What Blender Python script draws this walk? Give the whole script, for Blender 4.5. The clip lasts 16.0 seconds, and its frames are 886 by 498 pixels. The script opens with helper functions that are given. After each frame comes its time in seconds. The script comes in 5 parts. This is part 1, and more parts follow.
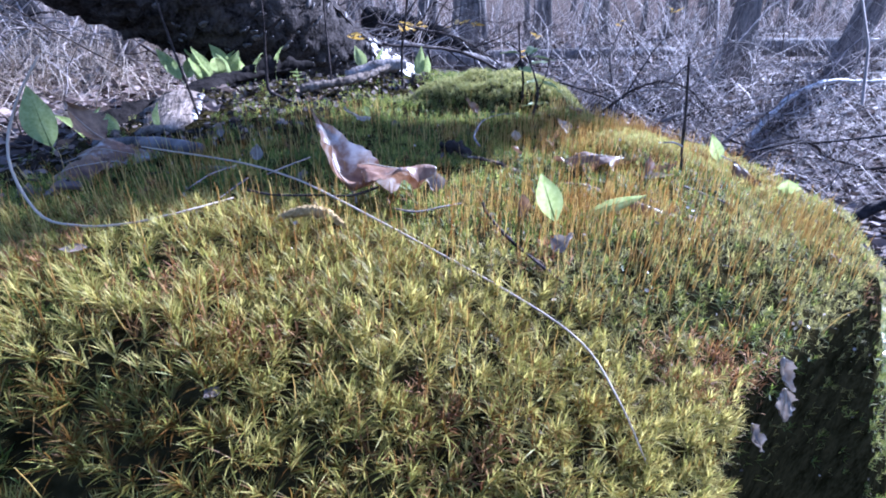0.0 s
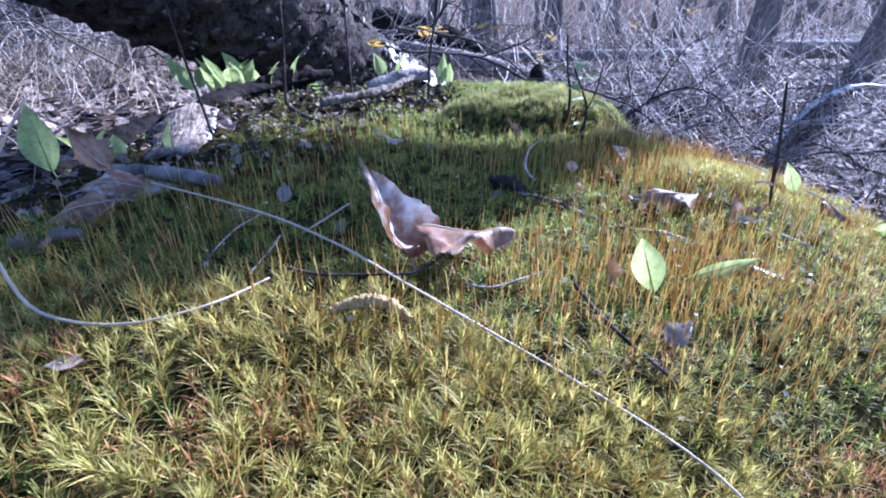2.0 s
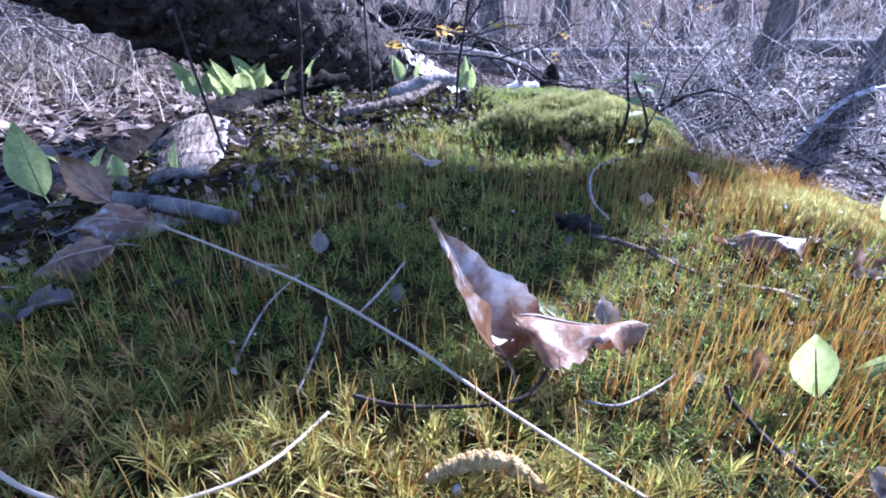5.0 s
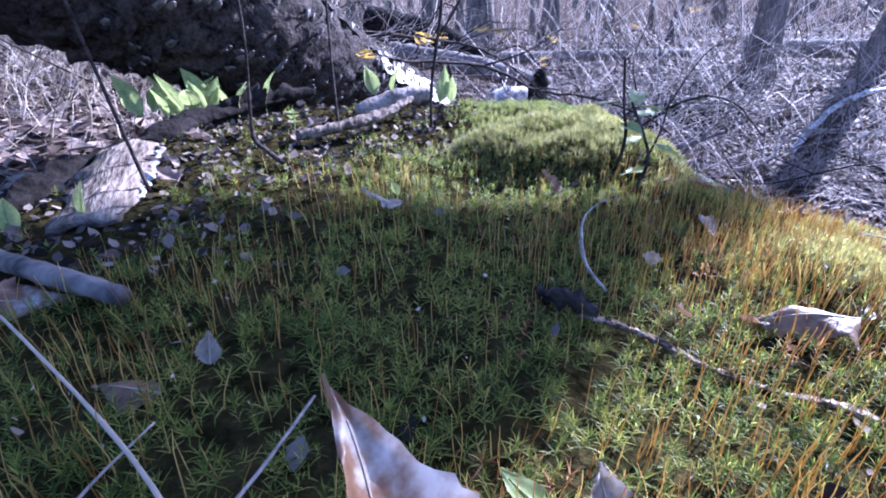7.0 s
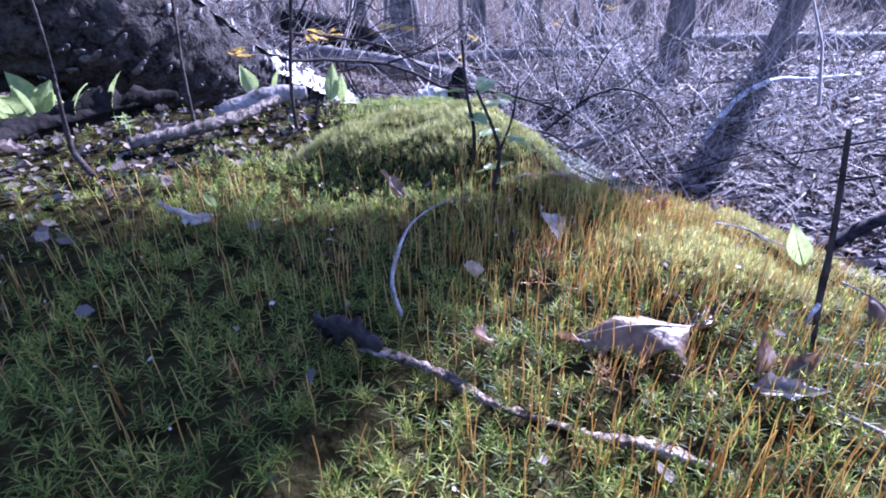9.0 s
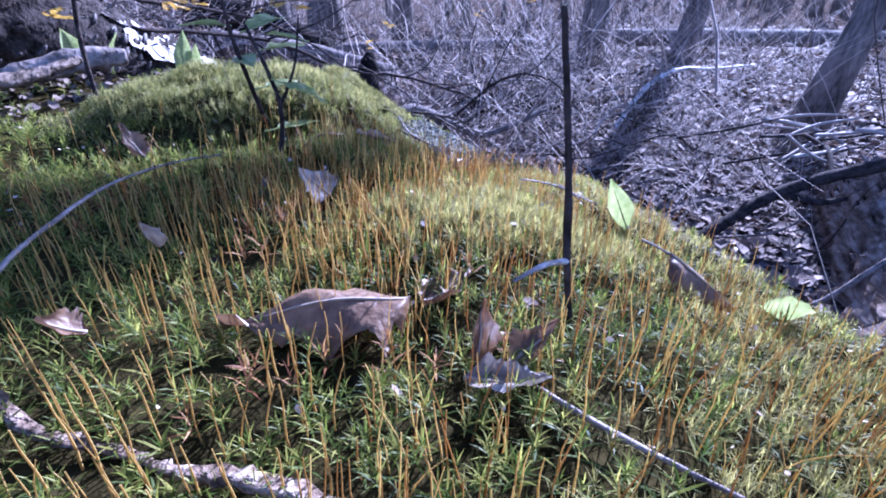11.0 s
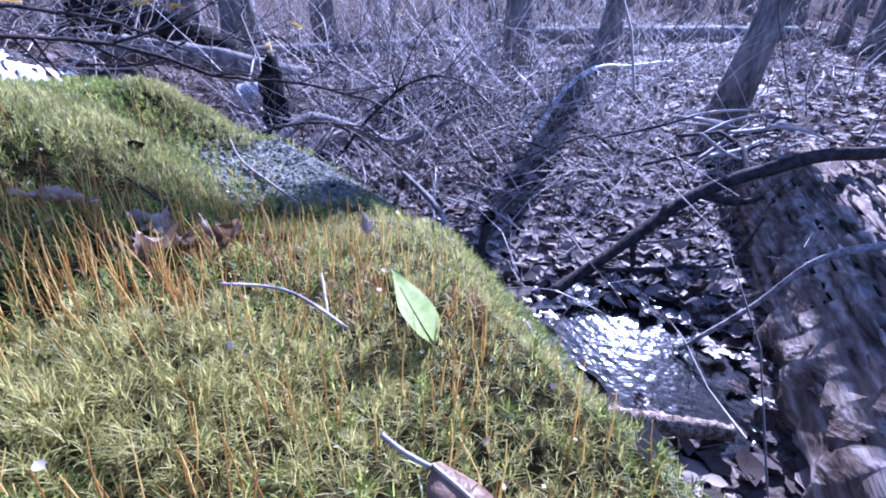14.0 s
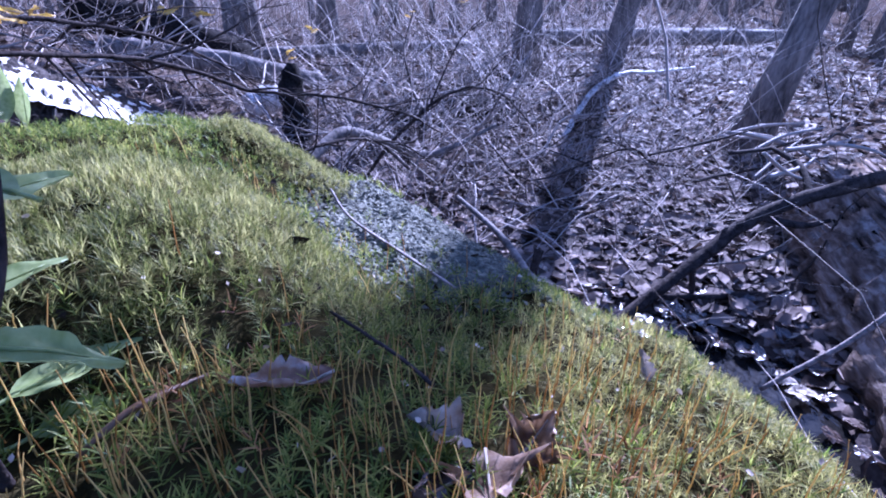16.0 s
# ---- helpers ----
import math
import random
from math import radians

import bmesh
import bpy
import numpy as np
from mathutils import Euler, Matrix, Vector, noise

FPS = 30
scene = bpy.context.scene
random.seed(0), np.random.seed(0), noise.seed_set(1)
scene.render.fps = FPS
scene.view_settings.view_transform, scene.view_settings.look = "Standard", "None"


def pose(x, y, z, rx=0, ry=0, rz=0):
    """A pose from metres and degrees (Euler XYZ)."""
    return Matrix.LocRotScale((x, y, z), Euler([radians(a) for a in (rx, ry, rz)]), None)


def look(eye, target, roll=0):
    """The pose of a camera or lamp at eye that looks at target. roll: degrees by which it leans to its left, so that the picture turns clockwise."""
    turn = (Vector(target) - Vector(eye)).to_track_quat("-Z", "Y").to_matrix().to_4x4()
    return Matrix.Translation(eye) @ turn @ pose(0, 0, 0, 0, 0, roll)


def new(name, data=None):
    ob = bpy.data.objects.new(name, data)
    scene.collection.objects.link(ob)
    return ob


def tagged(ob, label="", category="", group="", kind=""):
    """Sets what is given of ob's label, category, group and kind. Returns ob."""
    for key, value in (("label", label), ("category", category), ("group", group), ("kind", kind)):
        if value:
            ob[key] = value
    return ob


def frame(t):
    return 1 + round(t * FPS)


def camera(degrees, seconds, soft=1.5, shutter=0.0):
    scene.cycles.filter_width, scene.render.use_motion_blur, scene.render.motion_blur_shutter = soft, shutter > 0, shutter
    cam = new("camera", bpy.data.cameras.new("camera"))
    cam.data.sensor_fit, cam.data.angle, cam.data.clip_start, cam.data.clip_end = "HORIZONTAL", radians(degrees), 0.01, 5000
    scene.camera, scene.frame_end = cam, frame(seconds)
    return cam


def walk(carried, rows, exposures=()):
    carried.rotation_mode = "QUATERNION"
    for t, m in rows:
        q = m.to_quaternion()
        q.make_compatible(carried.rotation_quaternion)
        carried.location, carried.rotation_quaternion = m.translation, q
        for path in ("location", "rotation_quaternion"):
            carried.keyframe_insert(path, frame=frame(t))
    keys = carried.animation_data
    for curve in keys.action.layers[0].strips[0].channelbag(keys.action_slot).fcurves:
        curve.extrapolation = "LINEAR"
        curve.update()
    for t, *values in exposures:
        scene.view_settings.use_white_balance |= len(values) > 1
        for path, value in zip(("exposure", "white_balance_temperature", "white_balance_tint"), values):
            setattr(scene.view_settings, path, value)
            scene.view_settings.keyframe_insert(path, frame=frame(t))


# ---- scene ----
cam = camera(84.0, 16.0, soft=1.9)
PATH = [
    (0, (0.0, 0.0, 1.108), (0.0, 1.779, 0.194), -0.2),
    (0.5, (-0.019, 0.019, 1.112), (-0.024, 1.799, 0.199), -0.1),
    (1, (-0.04, 0.051, 1.117), (-0.05, 1.829, 0.202), -0.1),
    (1.5, (-0.054, 0.087, 1.121), (-0.07, 1.865, 0.206), -0.1),
    (2, (-0.064, 0.12, 1.127), (-0.084, 1.897, 0.209), -0.1),
    (2.5, (-0.077, 0.151, 1.138), (-0.101, 1.926, 0.218), -0.0),
    (3, (-0.094, 0.177, 1.137), (-0.12, 1.952, 0.215), 0.0),
    (3.2, (-0.101, 0.186, 1.13), (-0.129, 1.961, 0.208), -0.1),
    (5.3, (-0.135, 0.264, 1.139), (-0.16, 2.033, 0.207), 0.1),
    (5.5, (-0.134, 0.279, 1.141), (-0.158, 2.051, 0.215), -0.1),
    (6, (-0.122, 0.325, 1.146), (-0.143, 2.097, 0.218), -0.1),
    (6.5, (-0.114, 0.371, 1.147), (-0.126, 2.143, 0.22), -0.1),
    (7, (-0.095, 0.404, 1.141), (-0.091, 2.177, 0.216), -0.2),
    (7.5, (-0.067, 0.434, 1.139), (-0.031, 2.208, 0.216), -0.4),
    (8, (-0.036, 0.452, 1.132), (0.051, 2.225, 0.21), -0.5),
    (8.5, (0.01, 0.469, 1.12), (0.156, 2.238, 0.199), -0.5),
    (9, (0.057, 0.481, 1.11), (0.264, 2.245, 0.192), -0.8),
    (9.2, (0.076, 0.484, 1.102), (0.307, 2.245, 0.183), -1.0),
    (11.3, (0.273, 0.544, 1.025), (0.734, 2.253, 0.095), 0.5),
    (11.5, (0.292, 0.55, 1.02), (0.77, 2.259, 0.097), 0.2),
    (12, (0.345, 0.569, 1.016), (0.861, 2.266, 0.092), 0.2),
    (12.5, (0.392, 0.586, 1.007), (0.944, 2.272, 0.084), 0.2),
    (13, (0.418, 0.611, 1.002), (1.005, 2.287, 0.08), 0.2),
    (13.5, (0.444, 0.642, 1.006), (1.057, 2.306, 0.082), 0.2),
    (14, (0.46, 0.701, 1.015), (1.095, 2.355, 0.088), 0.4),
    (14.5, (0.46, 0.765, 1.026), (1.106, 2.413, 0.095), 0.4),
    (15, (0.43, 0.83, 1.04), (1.083, 2.475, 0.107), 0.6),
    (15.5, (0.377, 0.888, 1.049), (1.038, 2.53, 0.118), 0.6),
    (16, (0.314, 0.923, 1.051), (0.977, 2.563, 0.118), 0.8),
]
walk(cam, [(t, look(eye, target, roll)) for t, eye, target, roll in PATH], [(0, 2.2, 4470, 25), (6, 2.42, 4600, 29), (9, 2.35, 4520, 36), (12.5, 1.85, 4340, 36), (14.5, 2.15, 4330, 37), (16, 1.95, 4330, 38)])

# ---- sky and sun ----
SUN = Vector((0.64, 0.618, 0.50)).normalized()
world = bpy.data.worlds.new("sky")
scene.world = world
world.use_nodes = True
wn = world.node_tree.nodes
sky = wn.new("ShaderNodeTexSky")
sky.sky_type = "NISHITA"
sky.sun_disc = False
sky.sun_elevation = math.asin(SUN.z)
sky.sun_rotation = math.atan2(SUN.x, SUN.y)
world.node_tree.links.new(sky.outputs[0], wn["Background"].inputs["Color"])
wn["Background"].inputs["Strength"].default_value = 0.07
lamp = bpy.data.lights.new("sun", "SUN")
lamp.energy, lamp.angle, lamp.color = 5.0, radians(0.45), (1.0, 0.93, 0.82)
sun = new("sun", lamp)
sun.matrix_world = Matrix.Translation((6, 6, 8)) @ SUN.to_track_quat("Z", "Y").to_matrix().to_4x4()

# ---- lay of the land ----
rng = np.random.default_rng(5)


def step(a, b, v):
    s = np.clip((v - a) / (b - a), 0, 1)
    return s * s * (3 - 2 * s)


def bump2(x, y, cx, cy, sx, sy, p=1.0):
    return np.exp(-((((x - cx) / sx) ** 2 + ((y - cy) / sy) ** 2) ** p))


def waves(x, y, k, seed):
    r = np.random.default_rng(seed)
    s = 0 * x
    for _ in range(7):
        a, q, ph = r.uniform(0, 6.28), k * r.uniform(0.6, 1.7), r.uniform(0, 6.28)
        s = s + np.sin(q * (np.cos(a) * x + np.sin(a) * y) + ph)
    return s / 7


def ground(x, y):
    z = 0.64 * step(0.2, -1.3, x) * step(26, 6, np.hypot(x, y)) + 0.10 * step(3.0, 7.0, np.hypot(x, y))
    z = z + 0.03 * waves(x, y, 3.0, 1) * step(0.9, 3, np.hypot(x - 1.5, y - 1.6)) + 0.15 * waves(x, y, 0.5, 2) * step(6, 14, np.hypot(x, y))
    return z - 0.05 * bump2(x, y, 1.5, 1.62, 0.32, 0.42, 2.0)


def edge_x(y):
    return np.interp(y, [-0.6, 0.2, 0.34, 0.42, 0.55, 0.72, 0.9, 1.0, 1.1, 1.2, 1.5, 2.0, 2.5], [0.06, 0.17, 0.27, 0.39, 0.565, 0.645, 0.61, 0.60, 0.61, 0.62, 0.54, 0.42, 0.3])


def mound(x, y):
    d = x - edge_x(y)
    top = 0.862 + 0.055 * bump2(x, y, -0.24, 0.38, 0.24, 0.3) - 0.095 * step(-0.3, 0.03, d) * (1 - 0.6 * step(1.0, 1.3, y))
    top = top + 0.046 * bump2(x, y, 0.165, 1.305, 0.215, 0.138, 4.0) + 0.042 * bump2(x, y, 0.36, 1.70, 0.085, 0.07, 1.6)
    top = top - 0.085 * step(0.23, 0.43, x) * step(1.02, 1.32, y)
    top = top + 0.012 * waves(x, y, 11, 3) + 0.006 * waves(x, y, 30, 4) + 0.007 * waves(x, y, 65, 6) + 0.016 * waves(x, y, 50, 13) * bump2(x, y, 0.16, 1.305, 0.24, 0.15, 3.0)
    reach = 0.05 + 0.27 * step(0.42, 0.66, y) + 0.2 * step(0.95, 1.2, y) + 0.15 * step(1.25, 1.5, y)
    top = top - 0.95 * (1 - np.exp(-((np.maximum(d, 0) / reach) ** 1.5))) - 0.7 * step(0.26, 0.6, d)
    top = top + 0.008 * bump2(x, y, 0.385, 0.895, 0.10, 0.06, 2.0) + 0.018 * bump2(d, y, -0.02, 1.0, 0.07, 0.35, 1.5)
    left = np.maximum(-0.68 - x, 0)
    top = top - 0.75 * (1 - np.exp(-((left / 0.5) ** 1.8)))
    top = top - 0.075 * step(0.28, 0.08, y) - 0.8 * step(-0.1, -0.7, y) - 0.8 * step(1.75, 2.7, y)
    return top


def land(x, y):
    return np.maximum(mound(x, y), ground(x, y))


# ---- materials ----
def mat(name, c1, c2, scale=20.0, rough=0.8, bump=0.3, island=0.0, through_light=0.0, c3=None, fine=4.0, spec=0.25, stretch=(1, 1, 1), metal=0.0, along=None):
    m = bpy.data.materials.new(name)
    m.use_nodes = True
    n, ln = m.node_tree.nodes, m.node_tree.links
    b = n["Principled BSDF"]
    tc = n.new("ShaderNodeTexCoord")
    mp = n.new("ShaderNodeMapping")
    mp.inputs["Scale"].default_value = stretch
    if along:
        mp.vector_type = "TEXTURE"
        mp.inputs["Rotation"].default_value = (0, 0, radians(along[0]))
        mp.inputs["Scale"].default_value = (1, along[1], 1)
    ln.new(tc.outputs["Object"], mp.inputs["Vector"])
    big = n.new("ShaderNodeTexNoise")
    big.inputs["Scale"].default_value, big.inputs["Detail"].default_value = scale, 5
    small = n.new("ShaderNodeTexNoise")
    small.inputs["Scale"].default_value, small.inputs["Detail"].default_value = scale * fine, 4
    ln.new(mp.outputs[0], big.inputs["Vector"])
    ln.new(mp.outputs[0], small.inputs["Vector"])
    ramp = n.new("ShaderNodeValToRGB")
    ramp.color_ramp.elements[0].position, ramp.color_ramp.elements[1].position = 0.32, 0.68
    ramp.color_ramp.elements[0].color, ramp.color_ramp.elements[1].color = (*c1, 1), (*c2, 1)
    if c3:
        e = ramp.color_ramp.elements.new(0.5)
        e.color = (*c3, 1)
    add = n.new("ShaderNodeMath")
    add.operation = "MULTIPLY_ADD"
    add.inputs[1].default_value = 0.45
    ln.new(small.outputs[0], add.inputs[0])
    half = n.new("ShaderNodeMath")
    half.operation = "MULTIPLY_ADD"
    half.inputs[1].default_value, half.inputs[2].default_value = 0.75, -0.1
    ln.new(big.outputs[0], half.inputs[0])
    ln.new(half.outputs[0], add.inputs[2])
    last = add
    if island:
        geo = n.new("ShaderNodeNewGeometry")
        mix = n.new("ShaderNodeMix")
        mix.inputs["Factor"].default_value = island
        ln.new(add.outputs[0], mix.inputs["A"])
        ln.new(geo.outputs["Random Per Island"], mix.inputs["B"])
        ln.new(mix.outputs["Result"], ramp.inputs[0])
    else:
        ln.new(add.outputs[0], ramp.inputs[0])
    ln.new(ramp.outputs[0], b.inputs["Base Color"])
    b.inputs["Roughness"].default_value = rough
    b.inputs["Specular IOR Level"].default_value = spec
    b.inputs["Metallic"].default_value = metal
    if bump:
        bp = n.new("ShaderNodeBump")
        bp.inputs["Strength"].default_value, bp.inputs["Distance"].default_value = bump, 0.01
        ln.new(add.outputs[0], bp.inputs["Height"])
        ln.new(bp.outputs[0], b.inputs["Normal"])
    if through_light:
        tr = n.new("ShaderNodeBsdfTranslucent")
        ln.new(ramp.outputs[0], tr.inputs["Color"])
        mx = n.new("ShaderNodeMixShader")
        mx.inputs[0].default_value = through_light
        ln.new(b.outputs[0], mx.inputs[1])
        ln.new(tr.outputs[0], mx.inputs[2])
        ln.new(mx.outputs[0], n["Material Output"].inputs["Surface"])
    return m


M = dict(
    soil=mat("forest_soil", (0.025, 0.019, 0.015), (0.13, 0.10, 0.082), 24, 1.0, 0.8, spec=0.0),
    peat=mat("moss_underlayer", (0.009, 0.008, 0.003), (0.045, 0.036, 0.014), 30, 1.0, 0.8, spec=0.0),
    shoot=mat("moss_leaf", (0.050, 0.085, 0.012), (0.42, 0.40, 0.085), 9, 0.5, 0, 0.35, 0.6, c3=(0.16, 0.20, 0.028)),
    gold=mat("golden_moss_leaf", (0.17, 0.085, 0.015), (0.60, 0.50, 0.145), 8, 0.5, 0, 0.4, 0.6, c3=(0.265, 0.26, 0.05)),
    deadmoss=mat("dead_moss_leaf", (0.13, 0.045, 0.014), (0.46, 0.25, 0.09), 9, 0.6, 0, 0.5, 0.4),
    stalk=mat("moss_stalk", (0.38, 0.20, 0.045), (0.70, 0.53, 0.18), 12, 0.4, 0, 0.6, 0.5),
    feather=mat("feather_moss_leaf", (0.065, 0.078, 0.013), (0.50, 0.45, 0.16), 14, 0.55, 0, 0.4, 0.6, c3=(0.20, 0.205, 0.048)),
    rim=mat("pale_rim_moss_leaf", (0.20, 0.185, 0.040), (0.56, 0.50, 0.155), 12, 0.55, 0, 0.5, 0.6),
    lichen=mat("lichen_crust", (0.065, 0.064, 0.046), (0.165, 0.16, 0.12), 30, 0.9, 0.9),
    litter=mat("dead_leaf_litter", (0.05, 0.034, 0.026), (0.26, 0.20, 0.165), 25, 0.75, 0.2, 0.7, 0.15, c3=(0.15, 0.11, 0.088), spec=0.12),
    brown=mat("brown_leaf", (0.09, 0.042, 0.018), (0.30, 0.185, 0.10), 30, 0.45, 0.35, 0.0, 0.25, spec=0.5),
    silver=mat("bleached_leaf", (0.14, 0.095, 0.06), (0.46, 0.40, 0.33), 28, 0.5, 0.35, 0.0, 0.2),
    green=mat("green_leaf", (0.22, 0.27, 0.075), (0.42, 0.46, 0.19), 40, 0.4, 0.1, 0.0, 0.45, stretch=(1, 1, 0.2)),
    bark=mat("grey_bark", (0.045, 0.038, 0.035), (0.22, 0.185, 0.165), 14, 0.9, 0.8, stretch=(1, 1, 0.3)),
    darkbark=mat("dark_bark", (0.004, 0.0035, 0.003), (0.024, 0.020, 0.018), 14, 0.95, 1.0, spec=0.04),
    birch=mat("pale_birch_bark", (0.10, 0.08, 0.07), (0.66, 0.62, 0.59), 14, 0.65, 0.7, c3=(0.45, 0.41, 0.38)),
    # near black: dark flaking bark with the underside's shade put into it
    birchlog=mat("dark_shaded_birch_bark", (0.006, 0.005, 0.005), (0.075, 0.063, 0.056), 26, 0.95, 1.0, spec=0.05),
    flake=mat("bark_flake", (0.018, 0.015, 0.014), (0.20, 0.175, 0.16), 22, 0.75, 0.6),
    rotten=mat("rotten_wood", (0.030, 0.021, 0.015), (0.40, 0.33, 0.275), 22, 0.9, 1.0, c3=(0.165, 0.12, 0.09), along=(-44, 9), fine=3, spec=0.05),
    crumb=mat("duff_crumbs", (0.025, 0.019, 0.014), (0.19, 0.15, 0.12), 25, 0.9, 0.2, 0.7, c3=(0.085, 0.066, 0.052), spec=0.05),
    slab=mat("weathered_bark", (0.045, 0.034, 0.026), (0.26, 0.21, 0.17), 35, 0.95, 1.0, c3=(0.14, 0.11, 0.085), stretch=(1, 0.25, 1), spec=0.05),
    wood=mat("bleached_wood", (0.08, 0.06, 0.048), (0.36, 0.30, 0.26), 30, 0.7, 0.5),
    flaky=mat("crumbling_wood", (0.04, 0.028, 0.02), (0.42, 0.34, 0.26), 55, 0.95, 0.9, c3=(0.16, 0.115, 0.08), spec=0.05),
    twig=mat("dark_twig", (0.012, 0.009, 0.008), (0.065, 0.05, 0.043), 30, 0.9, 0.6, spec=0.06),
    stem=mat("dead_stem", (0.05, 0.038, 0.03), (0.40, 0.34, 0.30), 3, 0.7, 0, 0.85, spec=0.1),
    straw=mat("dry_straw", (0.22, 0.16, 0.10), (0.52, 0.43, 0.33), 20, 0.6, 0, 0.7, 0.1),
    catkin=mat("catkin_fuzz", (0.30, 0.18, 0.06), (0.55, 0.40, 0.17), 160, 0.8, 0.8, 0.0, 0.1),
    twotone=mat("silver_backed_leaf", (0.10, 0.040, 0.015), (0.62, 0.56, 0.50), 18, 0.4, 0.35, 0.0, 0.25, c3=(0.24, 0.135, 0.075), spec=0.45),
    tan=mat("tan_dead_leaf", (0.12, 0.065, 0.032), (0.38, 0.27, 0.19), 24, 0.55, 0.35, 0.0, 0.2, c3=(0.22, 0.14, 0.085), spec=0.25),
    wet=mat("wet_dead_leaf", (0.02, 0.013, 0.010), (0.16, 0.12, 0.10), 30, 0.16, 0.25, 0.0, 0.05, c3=(0.06, 0.042, 0.034), spec=0.6),
    yellow=mat("yellow_leaf", (0.45, 0.25, 0.04), (0.60, 0.42, 0.08), 40, 0.5, 0, 0.5, 0.4),
)
water = bpy.data.materials.new("dark_water")
water.use_nodes = True
wb = water.node_tree.nodes["Principled BSDF"]
wb.inputs["Base Color"].default_value = (0.012, 0.011, 0.010, 1)
wb.inputs["Roughness"].default_value = 0.09
wb.inputs["IOR"].default_value = 1.33
wnz = water.node_tree.nodes.new("ShaderNodeTexNoise")
wnz.inputs["Scale"].default_value = 20
wbp = water.node_tree.nodes.new("ShaderNodeBump")
wbp.inputs["Strength"].default_value, wbp.inputs["Distance"].default_value = 0.35, 0.01
water.node_tree.links.new(wnz.outputs[0], wbp.inputs["Height"])
water.node_tree.links.new(wbp.outputs[0], wb.inputs["Normal"])


# ---- mesh tools ----
def as_mesh(name, verts, faces, material, smooth=False):
    """A mesh from arrays: faces all of one size, or a list of such arrays."""
    me = bpy.data.meshes.new(name)
    verts = np.asarray(verts, np.float32)
    groups = faces if isinstance(faces, list) else [faces]
    groups = [np.asarray(g, np.int32) for g in groups if len(g)]
    loops = np.concatenate([g.ravel() for g in groups])
    sizes = np.concatenate([np.full(len(g), g.shape[1], np.int32) for g in groups])
    me.vertices.add(len(verts))
    me.vertices.foreach_set("co", verts.ravel())
    me.loops.add(len(loops))
    me.loops.foreach_set("vertex_index", loops)
    me.polygons.add(len(sizes))
    me.polygons.foreach_set("loop_start", np.concatenate([[0], np.cumsum(sizes)[:-1]]).astype(np.int32))
    me.polygons.foreach_set("loop_total", sizes)
    if smooth:
        me.polygons.foreach_set("use_smooth", np.ones(len(sizes), bool))
    me.materials.append(material)
    me.update(calc_edges=True)
    me.validate()
    return me


def part(name, data, parent=None, label="", kind=""):
    ob = new(name, data)
    if parent:
        ob.parent = parent
    return tagged(ob, label=label, kind=kind)


def thing(name, label, category, group="", kind="", at=(0, 0, 0)):
    ob = new(name)
    ob.location = at
    ob.empty_display_size = 0.05
    return tagged(ob, label, category, group, kind)


def smooth_line(points, n):
    p = np.array(points, float)
    t = np.linspace(0, len(p) - 1, n)
    k = np.clip(t.astype(int), 0, len(p) - 2)
    u = (t - k)[:, None]
    a, b, c, d = p[np.maximum(k - 1, 0)], p[k], p[k + 1], p[np.minimum(k + 2, len(p) - 1)]
    return 0.5 * (2 * b + (c - a) * u + (2 * a - 5 * b + 4 * c - d) * u**2 + (3 * b - a - 3 * c + d) * u**3)


def tube(points, radii, sides=7, n=None, rough=0.0, seed=0, cap=True):
    """Vertices and faces of a tapered, uneven limb along the points."""
    line = smooth_line(points, n) if n else np.array(points, float)
    r = np.interp(np.linspace(0, 1, len(line)), np.linspace(0, 1, len(radii)), radii)
    g = np.random.default_rng(seed)
    tang = np.gradient(line, axis=0)
    tang /= np.linalg.norm(tang, axis=1, keepdims=True) + 1e-9
    ref = np.array([0.3, 0.2, 0.93]) if abs(tang[:, 2]).mean() < 0.8 else np.array([1.0, 0.1, 0])
    side = np.cross(tang, ref)
    side /= np.linalg.norm(side, axis=1, keepdims=True) + 1e-9
    up = np.cross(side, tang)
    a = np.arange(sides) / sides * 2 * np.pi
    rr = r[:, None] * (1 + rough * g.standard_normal((len(line), sides)))
    if rough:
        rr *= 1 + rough * 1.5 * np.sin(a * 2 + g.uniform(0, 6))[None]
    v = line[:, None] + rr[..., None] * (np.cos(a)[None, :, None] * side[:, None] + np.sin(a)[None, :, None] * up[:, None])
    i, j = np.meshgrid(np.arange(len(line) - 1), np.arange(sides), indexing="ij")
    k = (j + 1) % sides
    q = np.stack([i * sides + j, i * sides + k, (i + 1) * sides + k, (i + 1) * sides + j], -1).reshape(-1, 4)
    v = v.reshape(-1, 3)
    faces = [q]
    if cap:
        m = len(v)
        v = np.concatenate([v, line[:1], line[-1:]])
        e = np.arange(sides)
        faces.append(np.concatenate([np.stack([(e + 1) % sides, e, 0 * e + m], -1), np.stack([(len(line) - 1) * sides + e, (len(line) - 1) * sides + (e + 1) % sides, 0 * e + m + 1], -1)]))
    return v, faces


def join(pieces):
    vs, fs, at = [], {}, 0
    for v, f in pieces:
        for g in f if isinstance(f, list) else [f]:
            fs.setdefault(g.shape[1], []).append(np.asarray(g) + at)
        vs.append(v)
        at += len(v)
    return np.concatenate(vs), [np.concatenate(g) for g in fs.values()]


def repeat(base, faces, mats, places):
    """Many copies of one small shape, each with its own 3x3 matrix and place."""
    v = np.einsum("nij,kj->nki", mats, base) + places[:, None]
    f = faces[None] + (np.arange(len(places)) * len(base))[:, None, None]
    return v.reshape(-1, 3), f.reshape(-1, faces.shape[1])


